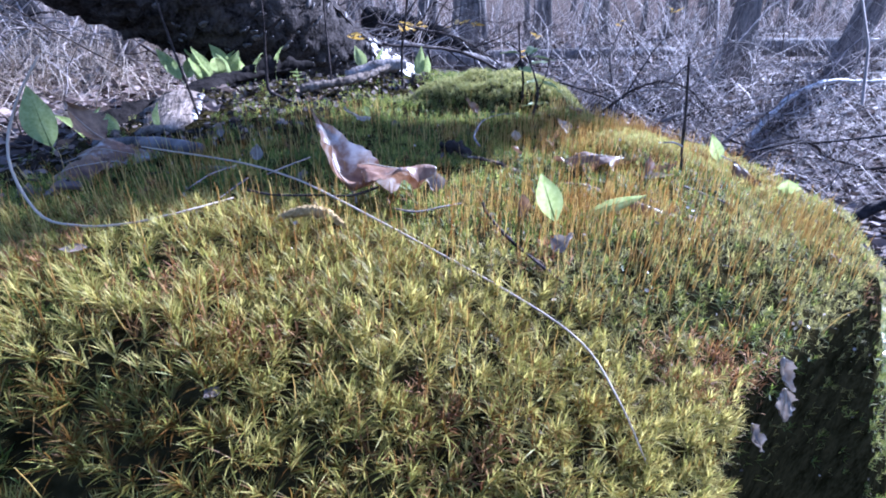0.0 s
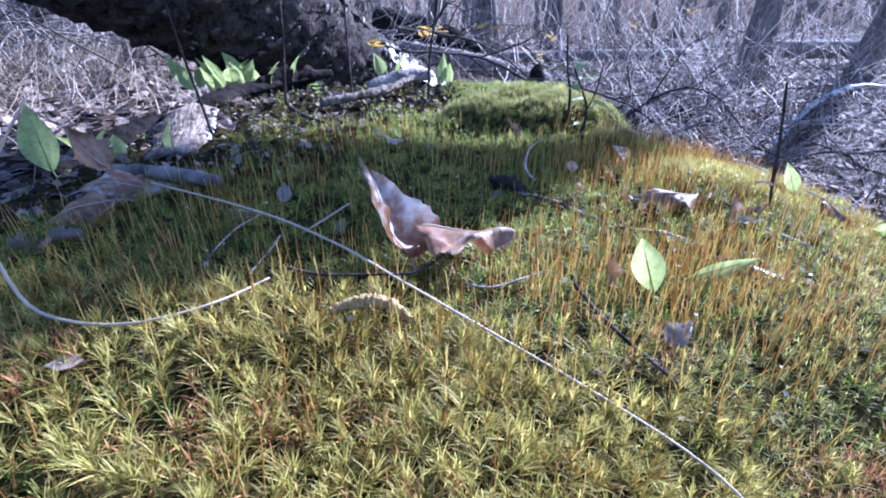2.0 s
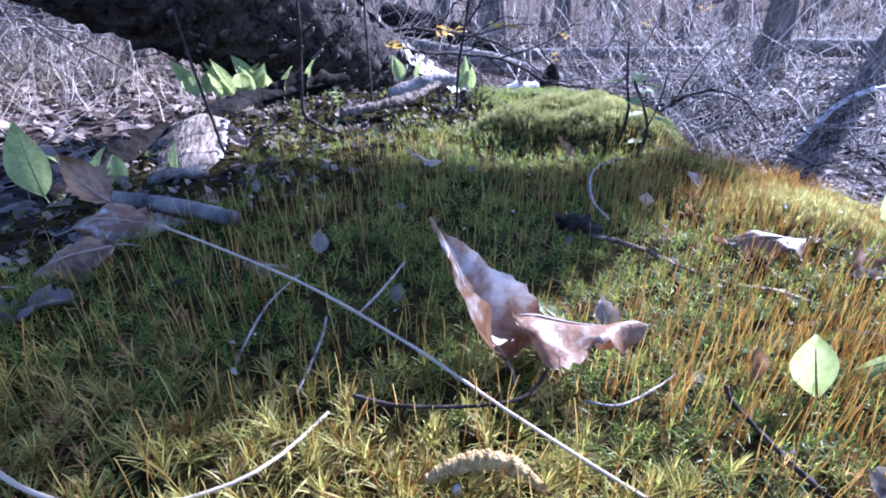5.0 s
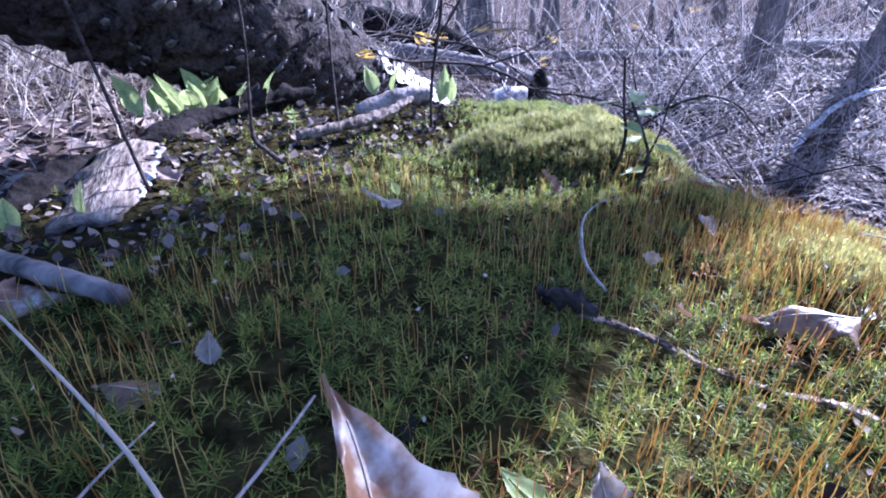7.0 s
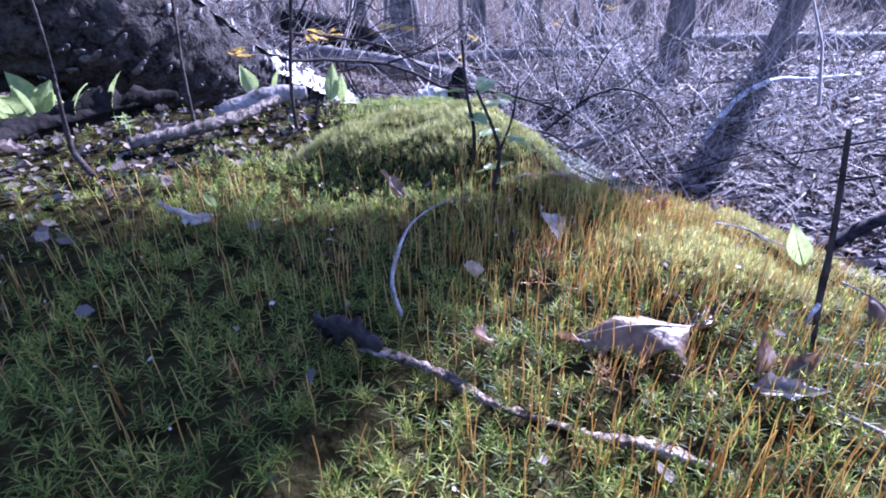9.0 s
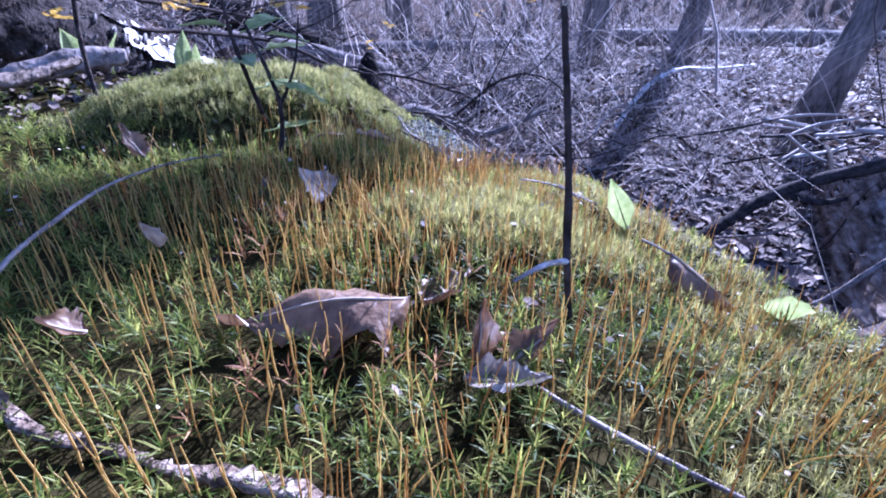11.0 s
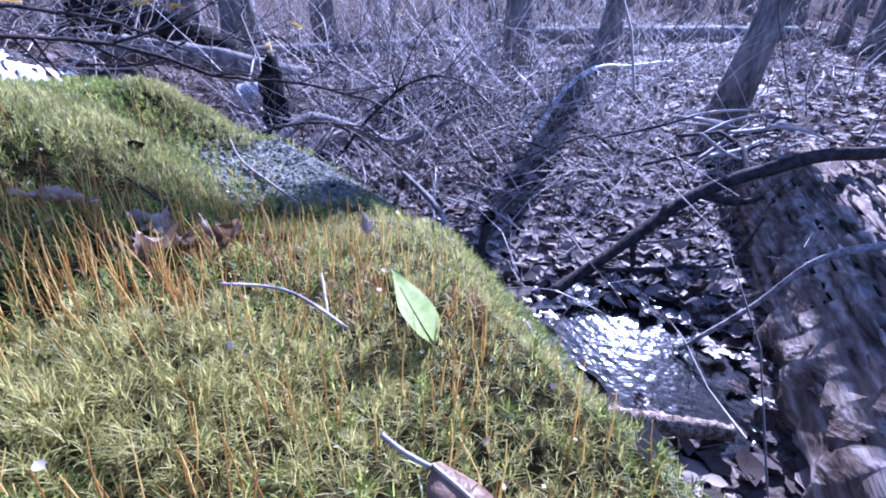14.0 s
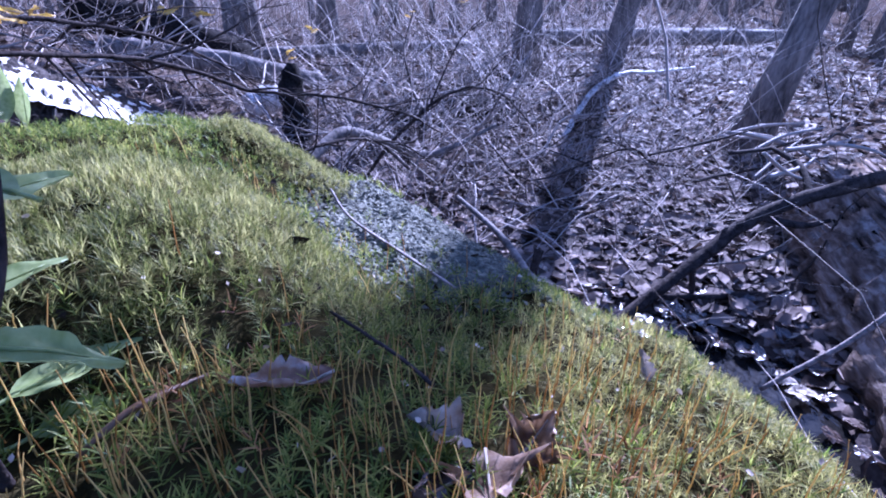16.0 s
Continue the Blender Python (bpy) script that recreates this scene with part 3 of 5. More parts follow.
branch2 = log_thing("broken_stick", "thin grey dead stick leaning on the rotten log", "stick", [(1.62, 1.6, 0.0), (1.79, 1.53, 0.17), (1.955, 1.457, 0.36), (2.3, 1.28, 0.43)], [0.007, 0.009, 0.012, 0.013], M["wood"], 7, 20, 0.08, 9)

# standing trees
def tree(x, y, r, lean_x, lean_y, height, seed, label="grey-barked bare forest tree", limbs=5):
    g = np.random.default_rng(seed)
    z = float(ground(np.array(x), np.array(y)))
    ob = thing("tree", label, "tree", "trees of the wood")
    s = np.linspace(0, 1, 14)
    line = np.stack([x + lean_x * height * s + 0.06 * np.sin(s * 5 + seed), y + lean_y * height * s + 0.05 * np.sin(s * 4 + 2 * seed), z - 0.1 + height * s], -1)
    rad = r * (1 - 0.7 * s) + 0.55 * r * np.exp(-s * height / 0.25)
    part("trunk", as_mesh("tree_trunk", *tube(line, rad, 14, None, 0.04, seed), M["bark"], True), ob)
    bits = []
    for _ in range(limbs):
        h = g.uniform(0.35, 0.95)
        p = np.array([np.interp(h, s, line[:, k]) for k in range(3)])
        az, ln = g.uniform(0, 6.28), height * g.uniform(0.15, 0.3)
        dirn = np.array([np.cos(az), np.sin(az), 0])
        mid = p + dirn * ln * 0.5 + [0, 0, ln * 0.3]
        end = p + dirn * ln + [0, 0, ln * 0.8]
        bits.append(tube([p, mid, end], [r * 0.3, r * 0.16, 0.01], 6, 8, 0.05, seed))
        for _ in range(6):
            q = mid + (end - mid) * g.uniform(-0.6, 1)
            e2 = q + g.normal(0, 1, 3) * ln * 0.22 + [0, 0, ln * 0.12]
            bits.append(tube([q, (q + e2) / 2 + g.normal(0, 0.04, 3) * ln, e2], [r * 0.09 + 0.004, 0.008, 0.004], 4, 5, 0, seed))
    if not bits:
        p = line[9]
        part("limb_stub", as_mesh("limb_stub", *tube([p, p + [0.2, 0.1, 0.15], p + [0.3, 0.1, 0.4]], [r * 0.25, r * 0.2, r * 0.1], 7, 8, 0.1, seed), M["bark"], True), ob)
    if bits:
        part("crown", as_mesh("tree_limbs", *join(bits), M["bark"]), ob)
    return ob


tree(3.42, 3.22, 0.095, 0.13, -0.1, 11, 1, "smooth grey leaning tree beside the rotten log", 0)
tree(3.75, 6.7, 0.14, 0.01, 0.0, 14, 3, limbs=2)
tree(0.55, 8.5, 0.2, -0.01, 0.0, 13, 4)
tree(-3.95, 5.35, 0.13, -0.03, 0.0, 12, 5)
tree(-2.13, 3.62, 0.055, -0.03, 0.0, 7, 6, "thin dark young tree in dry grass", 4)
tree(1.9, 10.5, 0.16, 0.01, 0.0, 13, 7)
tree(-0.3, 9.8, 0.18, 0.0, 0.0, 13, 8)
# leaning tree towards the sun; its unseen crook and limbs are added to shade the moss
ALONG, ACROSS = Vector((0.719, 0.695, 0)) * 8.82, Vector((-0.695, 0.719, 0))
aside = lambda c, h: tuple(ALONG + ACROSS * c + Vector((0, 0, h)))
forked = thing("tree", "leaning grey-barked forest tree, its unseen fork added to shade the moss", "tree", "trees of the wood")
part("trunk", as_mesh("forked_trunk", *tube([aside(1.36, -0.1), aside(1.24, 0.8), aside(0.90, 3.0), aside(0.57, 5.15), aside(0.62, 5.4), aside(0.55, 5.65), aside(0.62, 6.3), aside(0.75, 8.0), aside(0.8, 11.0)], [0.20, 0.155, 0.11, 0.076, 0.066, 0.095, 0.09, 0.07, 0.04], 16, 40, 0.03, 19), M["bark"], True), forked)
part("limb", as_mesh("shade_limb", *tube([aside(0.60, 5.47), aside(0.76, 5.57), aside(0.95, 5.66), aside(1.2, 5.85), aside(1.6, 6.5), aside(1.9, 7.5)], [0.10, 0.125, 0.125, 0.10, 0.07, 0.03], 12, 30, 0.05, 20), M["bark"], True), forked)
part("limb", as_mesh("shade_limb", *tube([aside(0.56, 5.62), aside(0.80, 5.80), aside(1.05, 5.95), aside(1.5, 6.5), aside(1.8, 7.3)], [0.09, 0.105, 0.10, 0.07, 0.03], 12, 30, 0.05, 21), M["bark"], True), forked)
gf = np.random.default_rng(78)
for k in range(60):
    az, dd = gf.uniform(0.35, 1.25), gf.uniform(31, 62)
    tree(dd * math.sin(az), dd * math.cos(az), gf.uniform(0.10, 0.26), gf.normal(0, 0.04), gf.normal(0, 0.02), gf.uniform(10, 14), 300 + k, limbs=1)
g0 = np.random.default_rng(77)
for k in range(95):
    az, dd = g0.uniform(-0.9, 1.35), g0.uniform(12, 48)
    off = dd * (math.sin(az) * 0.695 - math.cos(az) * 0.719)
    if -2.2 < off < 1.8:
        continue
    tree(dd * math.sin(az), dd * math.cos(az), g0.uniform(0.06, 0.17), g0.normal(0, 0.03), g0.normal(0, 0.02), g0.uniform(9, 15), 100 + k, limbs=3)

# dead leaves on the ground
leaf_v = np.array([[0, -0.5, 0.0], [-0.3, -0.2, 0.08], [0, -0.2, 0], [0.3, -0.2, 0.1], [-0.36, 0.12, 0.12], [0, 0.12, 0.03], [0.34, 0.12, 0.07], [0, 0.55, 0.1]])
leaf_f = np.array([[0, 2, 1], [0, 3, 2], [1, 2, 5], [1, 5, 4], [2, 3, 6], [2, 6, 5], [4, 5, 7], [5, 6, 7]])


def litter(n, cx, cy, spread, seed, size=(0.05, 0.11)):
    g = np.random.default_rng(seed)
    x, y = cx + g.normal(0, spread, n), cy + g.normal(0, spread, n)
    k = (mound(x, y) < ground(x, y) + 0.03) & (((x - 1.52) / 0.29) ** 2 + ((y - 1.70) / 0.43) ** 2 > 1)
    x, y = x[k], y[k]
    n = len(x)
    ms = turns(g.uniform(0, 6.28, n), g.normal(0, 0.24, n), g.normal(0, 0.24, n), g.uniform(*size, n))
    ms[:, :, 2] *= g.normal(0, 1.2, n)[:, None]
    return repeat(leaf_v, leaf_f, ms, np.stack([x, y, ground(x, y) + g.uniform(0.004, 0.035, n)], -1))


lv, lf = join([litter(9000, 1.9, 2.7, 0.9, 31, (0.05, 0.10)), litter(6000, -1.7, 2.4, 1.2, 32, (0.04, 0.09)), litter(16000, 1.0, 6, 4.0, 33, (0.05, 0.10)), litter(6000, 5.5, 5.5, 2.2, 34, (0.06, 0.12)), litter(4500, 9, 11, 4.5, 35, (0.12, 0.22))])
tagged(part("leaf_litter", as_mesh("leaf_litter", lv, lf, M["litter"])), "matted dead brown leaves covering the forest floor", "leaf litter", kind="stuff")

# thicket of dead stems and dry grass
g1 = np.random.default_rng(41)


def zone(n, cx, cy, sx_, sy_, g):
    x, y = g.normal(cx, sx_, n), g.normal(cy, sy_, n)
    k = mound(x, y) < ground(x, y) + 0.02
    return x[k], y[k]


def thicket(n, cx, cy, ax, ay, l0, l1, r0, r1, lean0, lean1, high, seed):
    x, y = zone(n, cx, cy, ax, ay, g1)
    g = np.random.default_rng(seed)
    rise = high * g.uniform(0, 1, len(x)) ** 1.6
    return stems(len(x), (x, y), lambda g, n: l0 + (l1 - l0) * g.uniform(0, 1, n) ** 1.7, lambda g, n: r0 + (r1 - r0) * g.uniform(0, 1, n) ** 2, lambda g, n: g.uniform(lean0, lean1, n), seed, 3, 5, 0.55, lambda px, py: ground(px, py) + rise)


pieces = [
    thicket(110, 2.3, 4.0, 0.9, 0.8, 0.3, 1.1, 0.0015, 0.006, 0.1, 1.0, 0.02, 1),
    thicket(520, 2.1, 3.9, 0.9, 0.9, 0.25, 1.0, 0.0015, 0.007, 1.1, 1.75, 0.22, 2),
    thicket(380, 0.9, 3.7, 0.5, 0.7, 0.25, 1.0, 0.0015, 0.007, 0.9, 1.75, 0.28, 3),
    thicket(900, 1.6, 6.5, 2.6, 1.8, 0.3, 1.5, 0.002, 0.010, 1.0, 1.75, 0.35, 4),
    thicket(90, 1.8, 6.5, 2.6, 1.8, 0.3, 1.6, 0.002, 0.007, 0.05, 0.7, 0.02, 5),
    thicket(600, -2.6, 5.5, 1.6, 1.6, 0.3, 1.3, 0.002, 0.008, 0.9, 1.75, 0.25, 6),
    thicket(1700, 3.0, 14, 8, 4.5, 0.5, 2.2, 0.004, 0.014, 0.7, 1.75, 0.6, 7),
    thicket(300, 3.0, 16, 9, 5, 0.8, 2.6, 0.005, 0.012, 0.0, 0.5, 0.0, 8),
    thicket(420, 5.2, 4.8, 1.6, 1.5, 0.3, 1.2, 0.002, 0.008, 0.6, 1.75, 0.25, 10),
    thicket(500, 8.5, 8.5, 3.0, 3.0, 0.4, 1.8, 0.003, 0.011, 0.5, 1.75, 0.4, 11),
    thicket(450, 2.6, 2.9, 0.6, 0.5, 0.15, 0.7, 0.001, 0.004, 0.9, 1.7, 0.08, 9),
]
tagged(part("dead_stems", as_mesh("dead_stems", *join(pieces), M["stem"])), "tangle of dead grey stems and twigs", "undergrowth", kind="stuff")


def brush_branch(k, x, y):
    """A crooked dead branch with side twigs, fallen or leaning in the brush."""
    g = np.random.default_rng(500 + k)
    az, ln, up = g.uniform(-0.5, 3.6), g.uniform(0.6, 1.7), g.normal(0.12, 0.22)
    far = max(y - 3.0, 0)
    z = float(ground(np.array(x), np.array(y))) + g.uniform(0.0, 0.22)
    d = np.array([math.cos(az), math.sin(az) * 0.6, up]) * ln
    q = np.array([x, y, z])
    pts = [q + d * f + g.normal(0, 0.05, 3) * ln * (0.2 < f) for f in (0, 0.25, 0.5, 0.75, 1.0)]
    for p in pts:
        p[2] = max(p[2], float(ground(p[0], p[1])) + 0.005)
    r0 = g.uniform(0.004, 0.011) * (1 + 0.06 * far)
    kind = ("twig", "wood", "stem", "wood", "bark")[k % 5]
    ob = thing("brush_branch", "crooked dead branch with side twigs in the brush", "branch", "dead branches in the brush")
    part("limb", as_mesh("limb", *tube(pts, [r0, r0 * 0.9, r0 * 0.6, r0 * 0.3], 6, 18, 0.08, k), M[kind], True), ob)
    for _ in range(int(g.integers(3, 7))):
        f = g.uniform(0.2, 0.95)
        p = smooth_line(pts, 40)[int(f * 39)]
        e = d * g.uniform(0.1, 0.35) + g.normal(0, 0.14, 3) * ln
        e[2] = abs(e[2]) * 0.8
        part("side_twig", as_mesh("side_twig", *tube([p, p + e * 0.5 + g.normal(0, 0.03, 3) * ln, p + e], [r0 * 0.45, r0 * 0.35, 0.001], 5, 8, 0.08, k), M[kind], True), ob)


for k in range(200):
    x, y = ((1.0, 3.5), (2.2, 3.9), (1.5, 5.2), (3.2, 5.5), (-0.2, 5.0), (2.5, 7.5), (-2.2, 5.0), (-1.9, 3.5), (-3.2, 4.2))[k % 9]
    x, y = x + g1.normal(0, 0.5 + 0.08 * y), y + g1.normal(0, 0.45 + 0.05 * y)
    if float(mound(np.array(x), np.array(y))) < float(ground(np.array(x), np.array(y))) and y > 2.7:
        brush_branch(k, x, y)
wx, wy = zone(4500, -2.6, 3.4, 1.0, 1.3, g1)
k = (wx < -0.9)
wx, wy = wx[k], wy[k]
tagged(part("dry_grass", as_mesh("dry_grass", *stems(len(wx), (wx, wy), lambda g, n: g.uniform(0.10, 0.42, n), lambda g, n: g.uniform(0.0015, 0.003, n), lambda g, n: np.abs(g.normal(1.25, 0.4, n)).clip(0, 1.65), 71, 3, 4, 0.5, ground), M["straw"])), "matted pale dry grass on the bank", "grass", kind="stuff")

# ---- things on the moss ----
def blade(length, width, curl, roll_up, wave, seed, nu=10, nv=20, teeth=0.06, tip=0.75, rib=0.010):
    """A leaf blade along +y, bent by curl (radians) from base to tip and rolled across by roll_up."""
    g = np.random.default_rng(seed)
    v = np.linspace(0, 1, nv + 1)
    w = width / 2 * np.sin(np.pi * np.clip(v, 0, 1) ** tip) ** 1.05 * (1.12 - 0.2 * v) + 0.0006
    ang = curl * (v - 0.15)
    ds = length / nv
    y = np.concatenate([[0], np.cumsum(np.cos(ang[1:]) * ds)])
    z = np.concatenate([[0], np.cumsum(np.sin(ang[1:]) * ds)])
    u = np.linspace(-1, 1, nu + 1)
    a = roll_up * u[None] * (0.6 + 0.8 * v[:, None])
    ww = w[:, None] * np.where(np.abs(u)[None] > 0.99, 1 + teeth * g.standard_normal((nv + 1, 1)), 1.0)
    s = np.where(np.abs(a) < 1e-3, u[None], np.sin(a) / np.where(np.abs(roll_up) < 1e-3, 1, roll_up * (0.6 + 0.8 * v[:, None])))
    lift = np.where(np.abs(a) < 1e-3, 0, (1 - np.cos(a)) / max(abs(roll_up), 1e-3) / (0.6 + 0.8 * v[:, None])) * np.sign(roll_up)
    wz = wave * length * (np.sin(u[None] * 3 + v[:, None] * 9 + seed) + 0.6 * np.sin(v[:, None] * 17 - u[None] * 4)) * np.abs(u)[None]
    wz = wz + rib * length * np.sin(46 * v[:, None] - 9 * np.abs(u)[None]) * np.abs(u)[None] * (1 - 0.4 * np.abs(u)[None])
    for _ in range(4):
        q1, q2, ph = g.uniform(2, 7), g.normal(0, 4), g.uniform(0, 6.28)
        wz = wz + 0.45 * wave * length * np.sin(q1 * v[:, None] + q2 * u[None] + ph) * step(0.0, 0.25, v)[:, None]
    hgt = ww * lift + wz + 0.06 * ww * np.abs(u)[None]
    nz, ny_ = np.cos(ang)[:, None], -np.sin(ang)[:, None]
    P = np.stack([ww * s, y[:, None] + ny_ * hgt, z[:, None] + nz * hgt], -1).reshape(-1, 3)
    idx = np.arange((nv + 1) * (nu + 1)).reshape(nv + 1, nu + 1)
    return P, np.stack([idx[:-1, :-1], idx[:-1, 1:], idx[1:, 1:], idx[1:, :-1]], -1).reshape(-1, 4)


def leaf(name, label, category, at, yaw, pitch, roll, length, width, curl=0.5, roll_up=0.4, wave=0.02, material="brown", seed=1, stalk=0.03, group="", teeth=0.14, tip=0.75, stalk_mat="wood", stalk_bend=0.3):
    ob = thing(name, label, category, group)
    b = part("blade", as_mesh("blade", *blade(length, width, curl, roll_up, wave, seed, teeth=teeth, tip=tip, rib=0.002 if material == "green" else 0.010), M[material], True), ob)
    spine = blade(length, width, curl, roll_up, wave, seed, teeth=teeth, tip=tip)[0][5::11][:-3:2] + [0, 0, 0.0004]
    part("midrib", as_mesh("midrib", *tube(spine, [0.0011, 0.0008, 0.0004], 4, None, 0, seed), M["green" if material == "green" else "straw"]), b)
    if stalk:
        part("stalk", as_mesh("stalk", *tube([(0, 0.004, 0), (0.1 * stalk, -0.5 * stalk, -stalk_bend * 0.3 * stalk), (0, -stalk, -stalk_bend * stalk)], [0.0010, 0.0009, 0.0013], 5, 7, 0.05, seed), M[stalk_mat], True), ob)
    ob.matrix_basis = pose(*at, pitch, roll, yaw)
    return ob


def stick(name, label, category, points, radii, material="wood", sides=7, n=22, rough=0.08, seed=1, group=""):
    ob = new(name, as_mesh(name, *tube(points, radii, sides, n, rough, seed), M[material], True))
    return tagged(ob, label, category, group)


LEAF = "dead leaves on the moss"
TOP = lambda x, y, h=0.012: (x, y, float(mound(np.array(x), np.array(y))) + h)
leaf("dead_leaf", "upright folded brown leaf with a silvery back", "leaf", (-0.096, 0.494, 0.924), 50, 35, 22, 0.116, 0.080, 0.12, 1.25, 0.03, "twotone", 3, 0.014, LEAF, 0.04, 0.42)
leaf("dead_leaf", "curled glossy brown leaf lying in the moss", "leaf", (-0.092, 0.512, 0.946), -95, 6, -25, 0.085, 0.085, -0.5, -1.2, 0.06, "twotone", 6, 0.0, LEAF, 0.15)
leaf("green_scrap", "torn pale green leaf scrap on the moss", "leaf", TOP(-0.04, 0.566, 0.012), 52, 20, 0, 0.034, 0.018, 0.2, 0.4, 0.02, "green", 58, 0, LEAF, 0.08)
leaf("dead_leaf", "small pale folded leaf in the moss", "leaf", TOP(-0.008, 0.565, 0.014), 20, 40, 10, 0.03, 0.024, 0.4, 0.9, 0.04, "silver", 59, 0, LEAF)
stick("leaf_stalk", "thin dark curved leaf stalk on the moss", "stalk", [(-0.185, 0.441, 0.945), (-0.158, 0.438, 0.941), (-0.118, 0.44, 0.94), (-0.089, 0.455, 0.934), (-0.068, 0.49, 0.93)], [0.0012, 0.001, 0.001, 0.0012, 0.0014], "twig", 6)
stick("dry_stalk", "long thin dry plant stalk lying across the moss", "stalk", [(-0.46, 0.74, 0.905), (-0.267, 0.589, 0.93), (-0.164, 0.493, 0.942), (-0.09, 0.43, 0.935), (0.05, 0.361, 0.885), (0.11, 0.32, 0.86), (0.128, 0.27, 0.845), (0.15, 0.25, 0.80)], [0.0013, 0.0012, 0.001, 0.0008, 0.0007], "straw", 6, 40)
stick("grass_stem", "bleached curved grass stem lying on the moss", "stem", [(-0.372, 0.485, 1.06), (-0.392, 0.462, 1.02), (-0.397, 0.438, 0.975), (-0.365, 0.410, 0.935), (-0.316, 0.388, 0.933), (-0.267, 0.38, 0.938), (-0.221, 0.394, 0.944), (-0.197, 0.434, 0.94)], [0.0012, 0.0012, 0.0008], "straw", 5, 30)
for k, pts in enumerate(([(-0.267, 0.617, 0.914), (-0.274, 0.557, 0.922), (-0.268, 0.483, 0.929)], [(-0.225, 0.544, 0.922), (-0.22, 0.511, 0.928), (-0.221, 0.456, 0.931)], [(-0.174, 0.632, 0.92), (-0.188, 0.571, 0.927), (-0.201, 0.538, 0.928)], [(-0.051, 0.471, 0.914), (-0.028, 0.472, 0.909), (0.001, 0.489, 0.908), (0.02, 0.505, 0.905)], [(0.428, 0.96, 0.872), (0.462, 0.95, 0.866), (0.489, 0.914, 0.858)], [(0.485, 0.985, 0.853), (0.481, 0.932, 0.857)])):
    stick("twig", "short bleached crooked twig in the moss", "twig", pts, [0.0009, 0.0011, 0.0007], "wood", 5, 16, 0.12, k, "twigs in the moss")
stick("catkin", "fallen fuzzy yellow-brown catkin", "catkin", [TOP(-0.145, 0.398, 0.024), TOP(-0.125, 0.406, 0.028), TOP(-0.105, 0.407, 0.028), TOP(-0.087, 0.402, 0.022)], [0.002, 0.0042, 0.0042, 0.0015], "catkin", 10, 60, 0.14, 4)
SHOOT = "green leaves standing in the moss"
leaf("green_shoot", "single pale green upright spring leaf", "plant", (0.128, 0.510, 0.880), 165, 84, 20, 0.062, 0.028, -0.05, 0.5, 0.0, "green", 7, 0.02, SHOOT, 0.0, 0.9, "green")
leaf("green_shoot", "narrow pale green leaf leaning over the moss", "plant", (0.17, 0.538, 0.878), -55, 28, 60, 0.075, 0.016, 0.2, 0.9, 0.0, "green", 8, 0.008, SHOOT, 0.0, 0.9, "green")
leaf("green_shoot", "pale green upright leaf on the edge of the log", "plant", TOP(0.545, 0.937, 0.008), 140, 80, 25, 0.060, 0.024, 0.25, 0.6, 0.01, "green", 9, 0.012, SHOOT, 0.0, 0.85, "green")
leaf("green_shoot", "torn lime green leaf low in the moss", "plant", TOP(0.575, 0.77, 0.010), 140, 62, 10, 0.030, 0.032, 0.3, 0.5, 0.03, "green", 10, 0.0, SHOOT, 0.1, 0.8, "green")
leaf("dead_leaf", "rolled brown leaf with a pale shiny ridge", "leaf", TOP(0.232, 0.597, 0.016), -126, 0, 0, 0.085, 0.036, -0.2, -1.7, 0.02, "brown", 11, 0.02, LEAF)
leaf("dead_leaf", "small folded tan leaf standing on end", "leaf", (0.09, 0.524, 0.88), 30, 60, 20, 0.03, 0.022, 0.6, 1.2, 0.04, "brown", 12, 0, LEAF)
leaf("dead_leaf", "crumpled pale grey leaf scrap", "leaf", TOP(0.108, 0.427, 0.014), -60, 15, 0, 0.028, 0.022, 0.8, 1.1, 0.06, "silver", 13, 0, LEAF)
stick("twig", "dark thorny twig with lichen", "twig", [TOP(0.042, 0.485, 0.03), TOP(0.047, 0.474, 0.022), TOP(0.065, 0.426, 0.02), TOP(0.11, 0.387, 0.016)], [0.0010, 0.0014, 0.0014, 0.0011], "twig", 6, 24, 0.25, 9, "twigs in the moss")
leaf("dead_leaf", "bleached curled leaf in a heap at the moss's edge", "leaf", (-0.60, 0.79, 0.875), -76, 8, 25, 0.15, 0.075, -0.5, -1.3, 0.07, "twotone", 14, 0.03, LEAF)
leaf("dead_leaf", "rust-brown curled leaf on the leaf heap", "leaf", (-0.58, 0.84, 0.89), 80, 35, -10, 0.085, 0.06, 1.0, 0.8, 0.03, "brown", 15, 0, LEAF)
leaf("dead_leaf", "grey papery leaf sloping off the log", "leaf", (-0.50, 0.72, 0.888), 125, 5, -15, 0.10, 0.06, -0.9, -1.3, 0.08, "brown", 16, 0.02, LEAF)
leaf("dead_leaf", "dull purple-grey leaf at the foot of the heap", "leaf", (-0.48, 0.62, 0.880), 110, 2, 10, 0.085, 0.05, -0.8, 1.3, 0.08, "litter", 17, 0.0, LEAF)
leaf("dead_leaf", "brown leaf scrap half sunk in moss", "leaf", (-0.29, 0.66, 0.895), 80, 10, 0, 0.05, 0.03, -0.5, -0.9, 0.03, "brown", 18, 0, LEAF)
leaf("dead_leaf", "small pale tan leaf tip", "leaf", (-0.265, 0.685, 0.90), 10, 50, 0, 0.025, 0.018, 0.4, 0.9, 0.03, "silver", 19, 0, LEAF)
stick("grey_stick", "smooth grey barkless stick in the leaf heap", "stick", [(-0.70, 0.97, 0.845), (-0.511, 0.85, 0.882), (-0.40, 0.80, 0.885)], [0.013, 0.012, 0.010], "bark", 9, 16, 0.06, 3)
rs = thing("rotten_stick", "pale crumbling stick with a dark broken end", "stick")
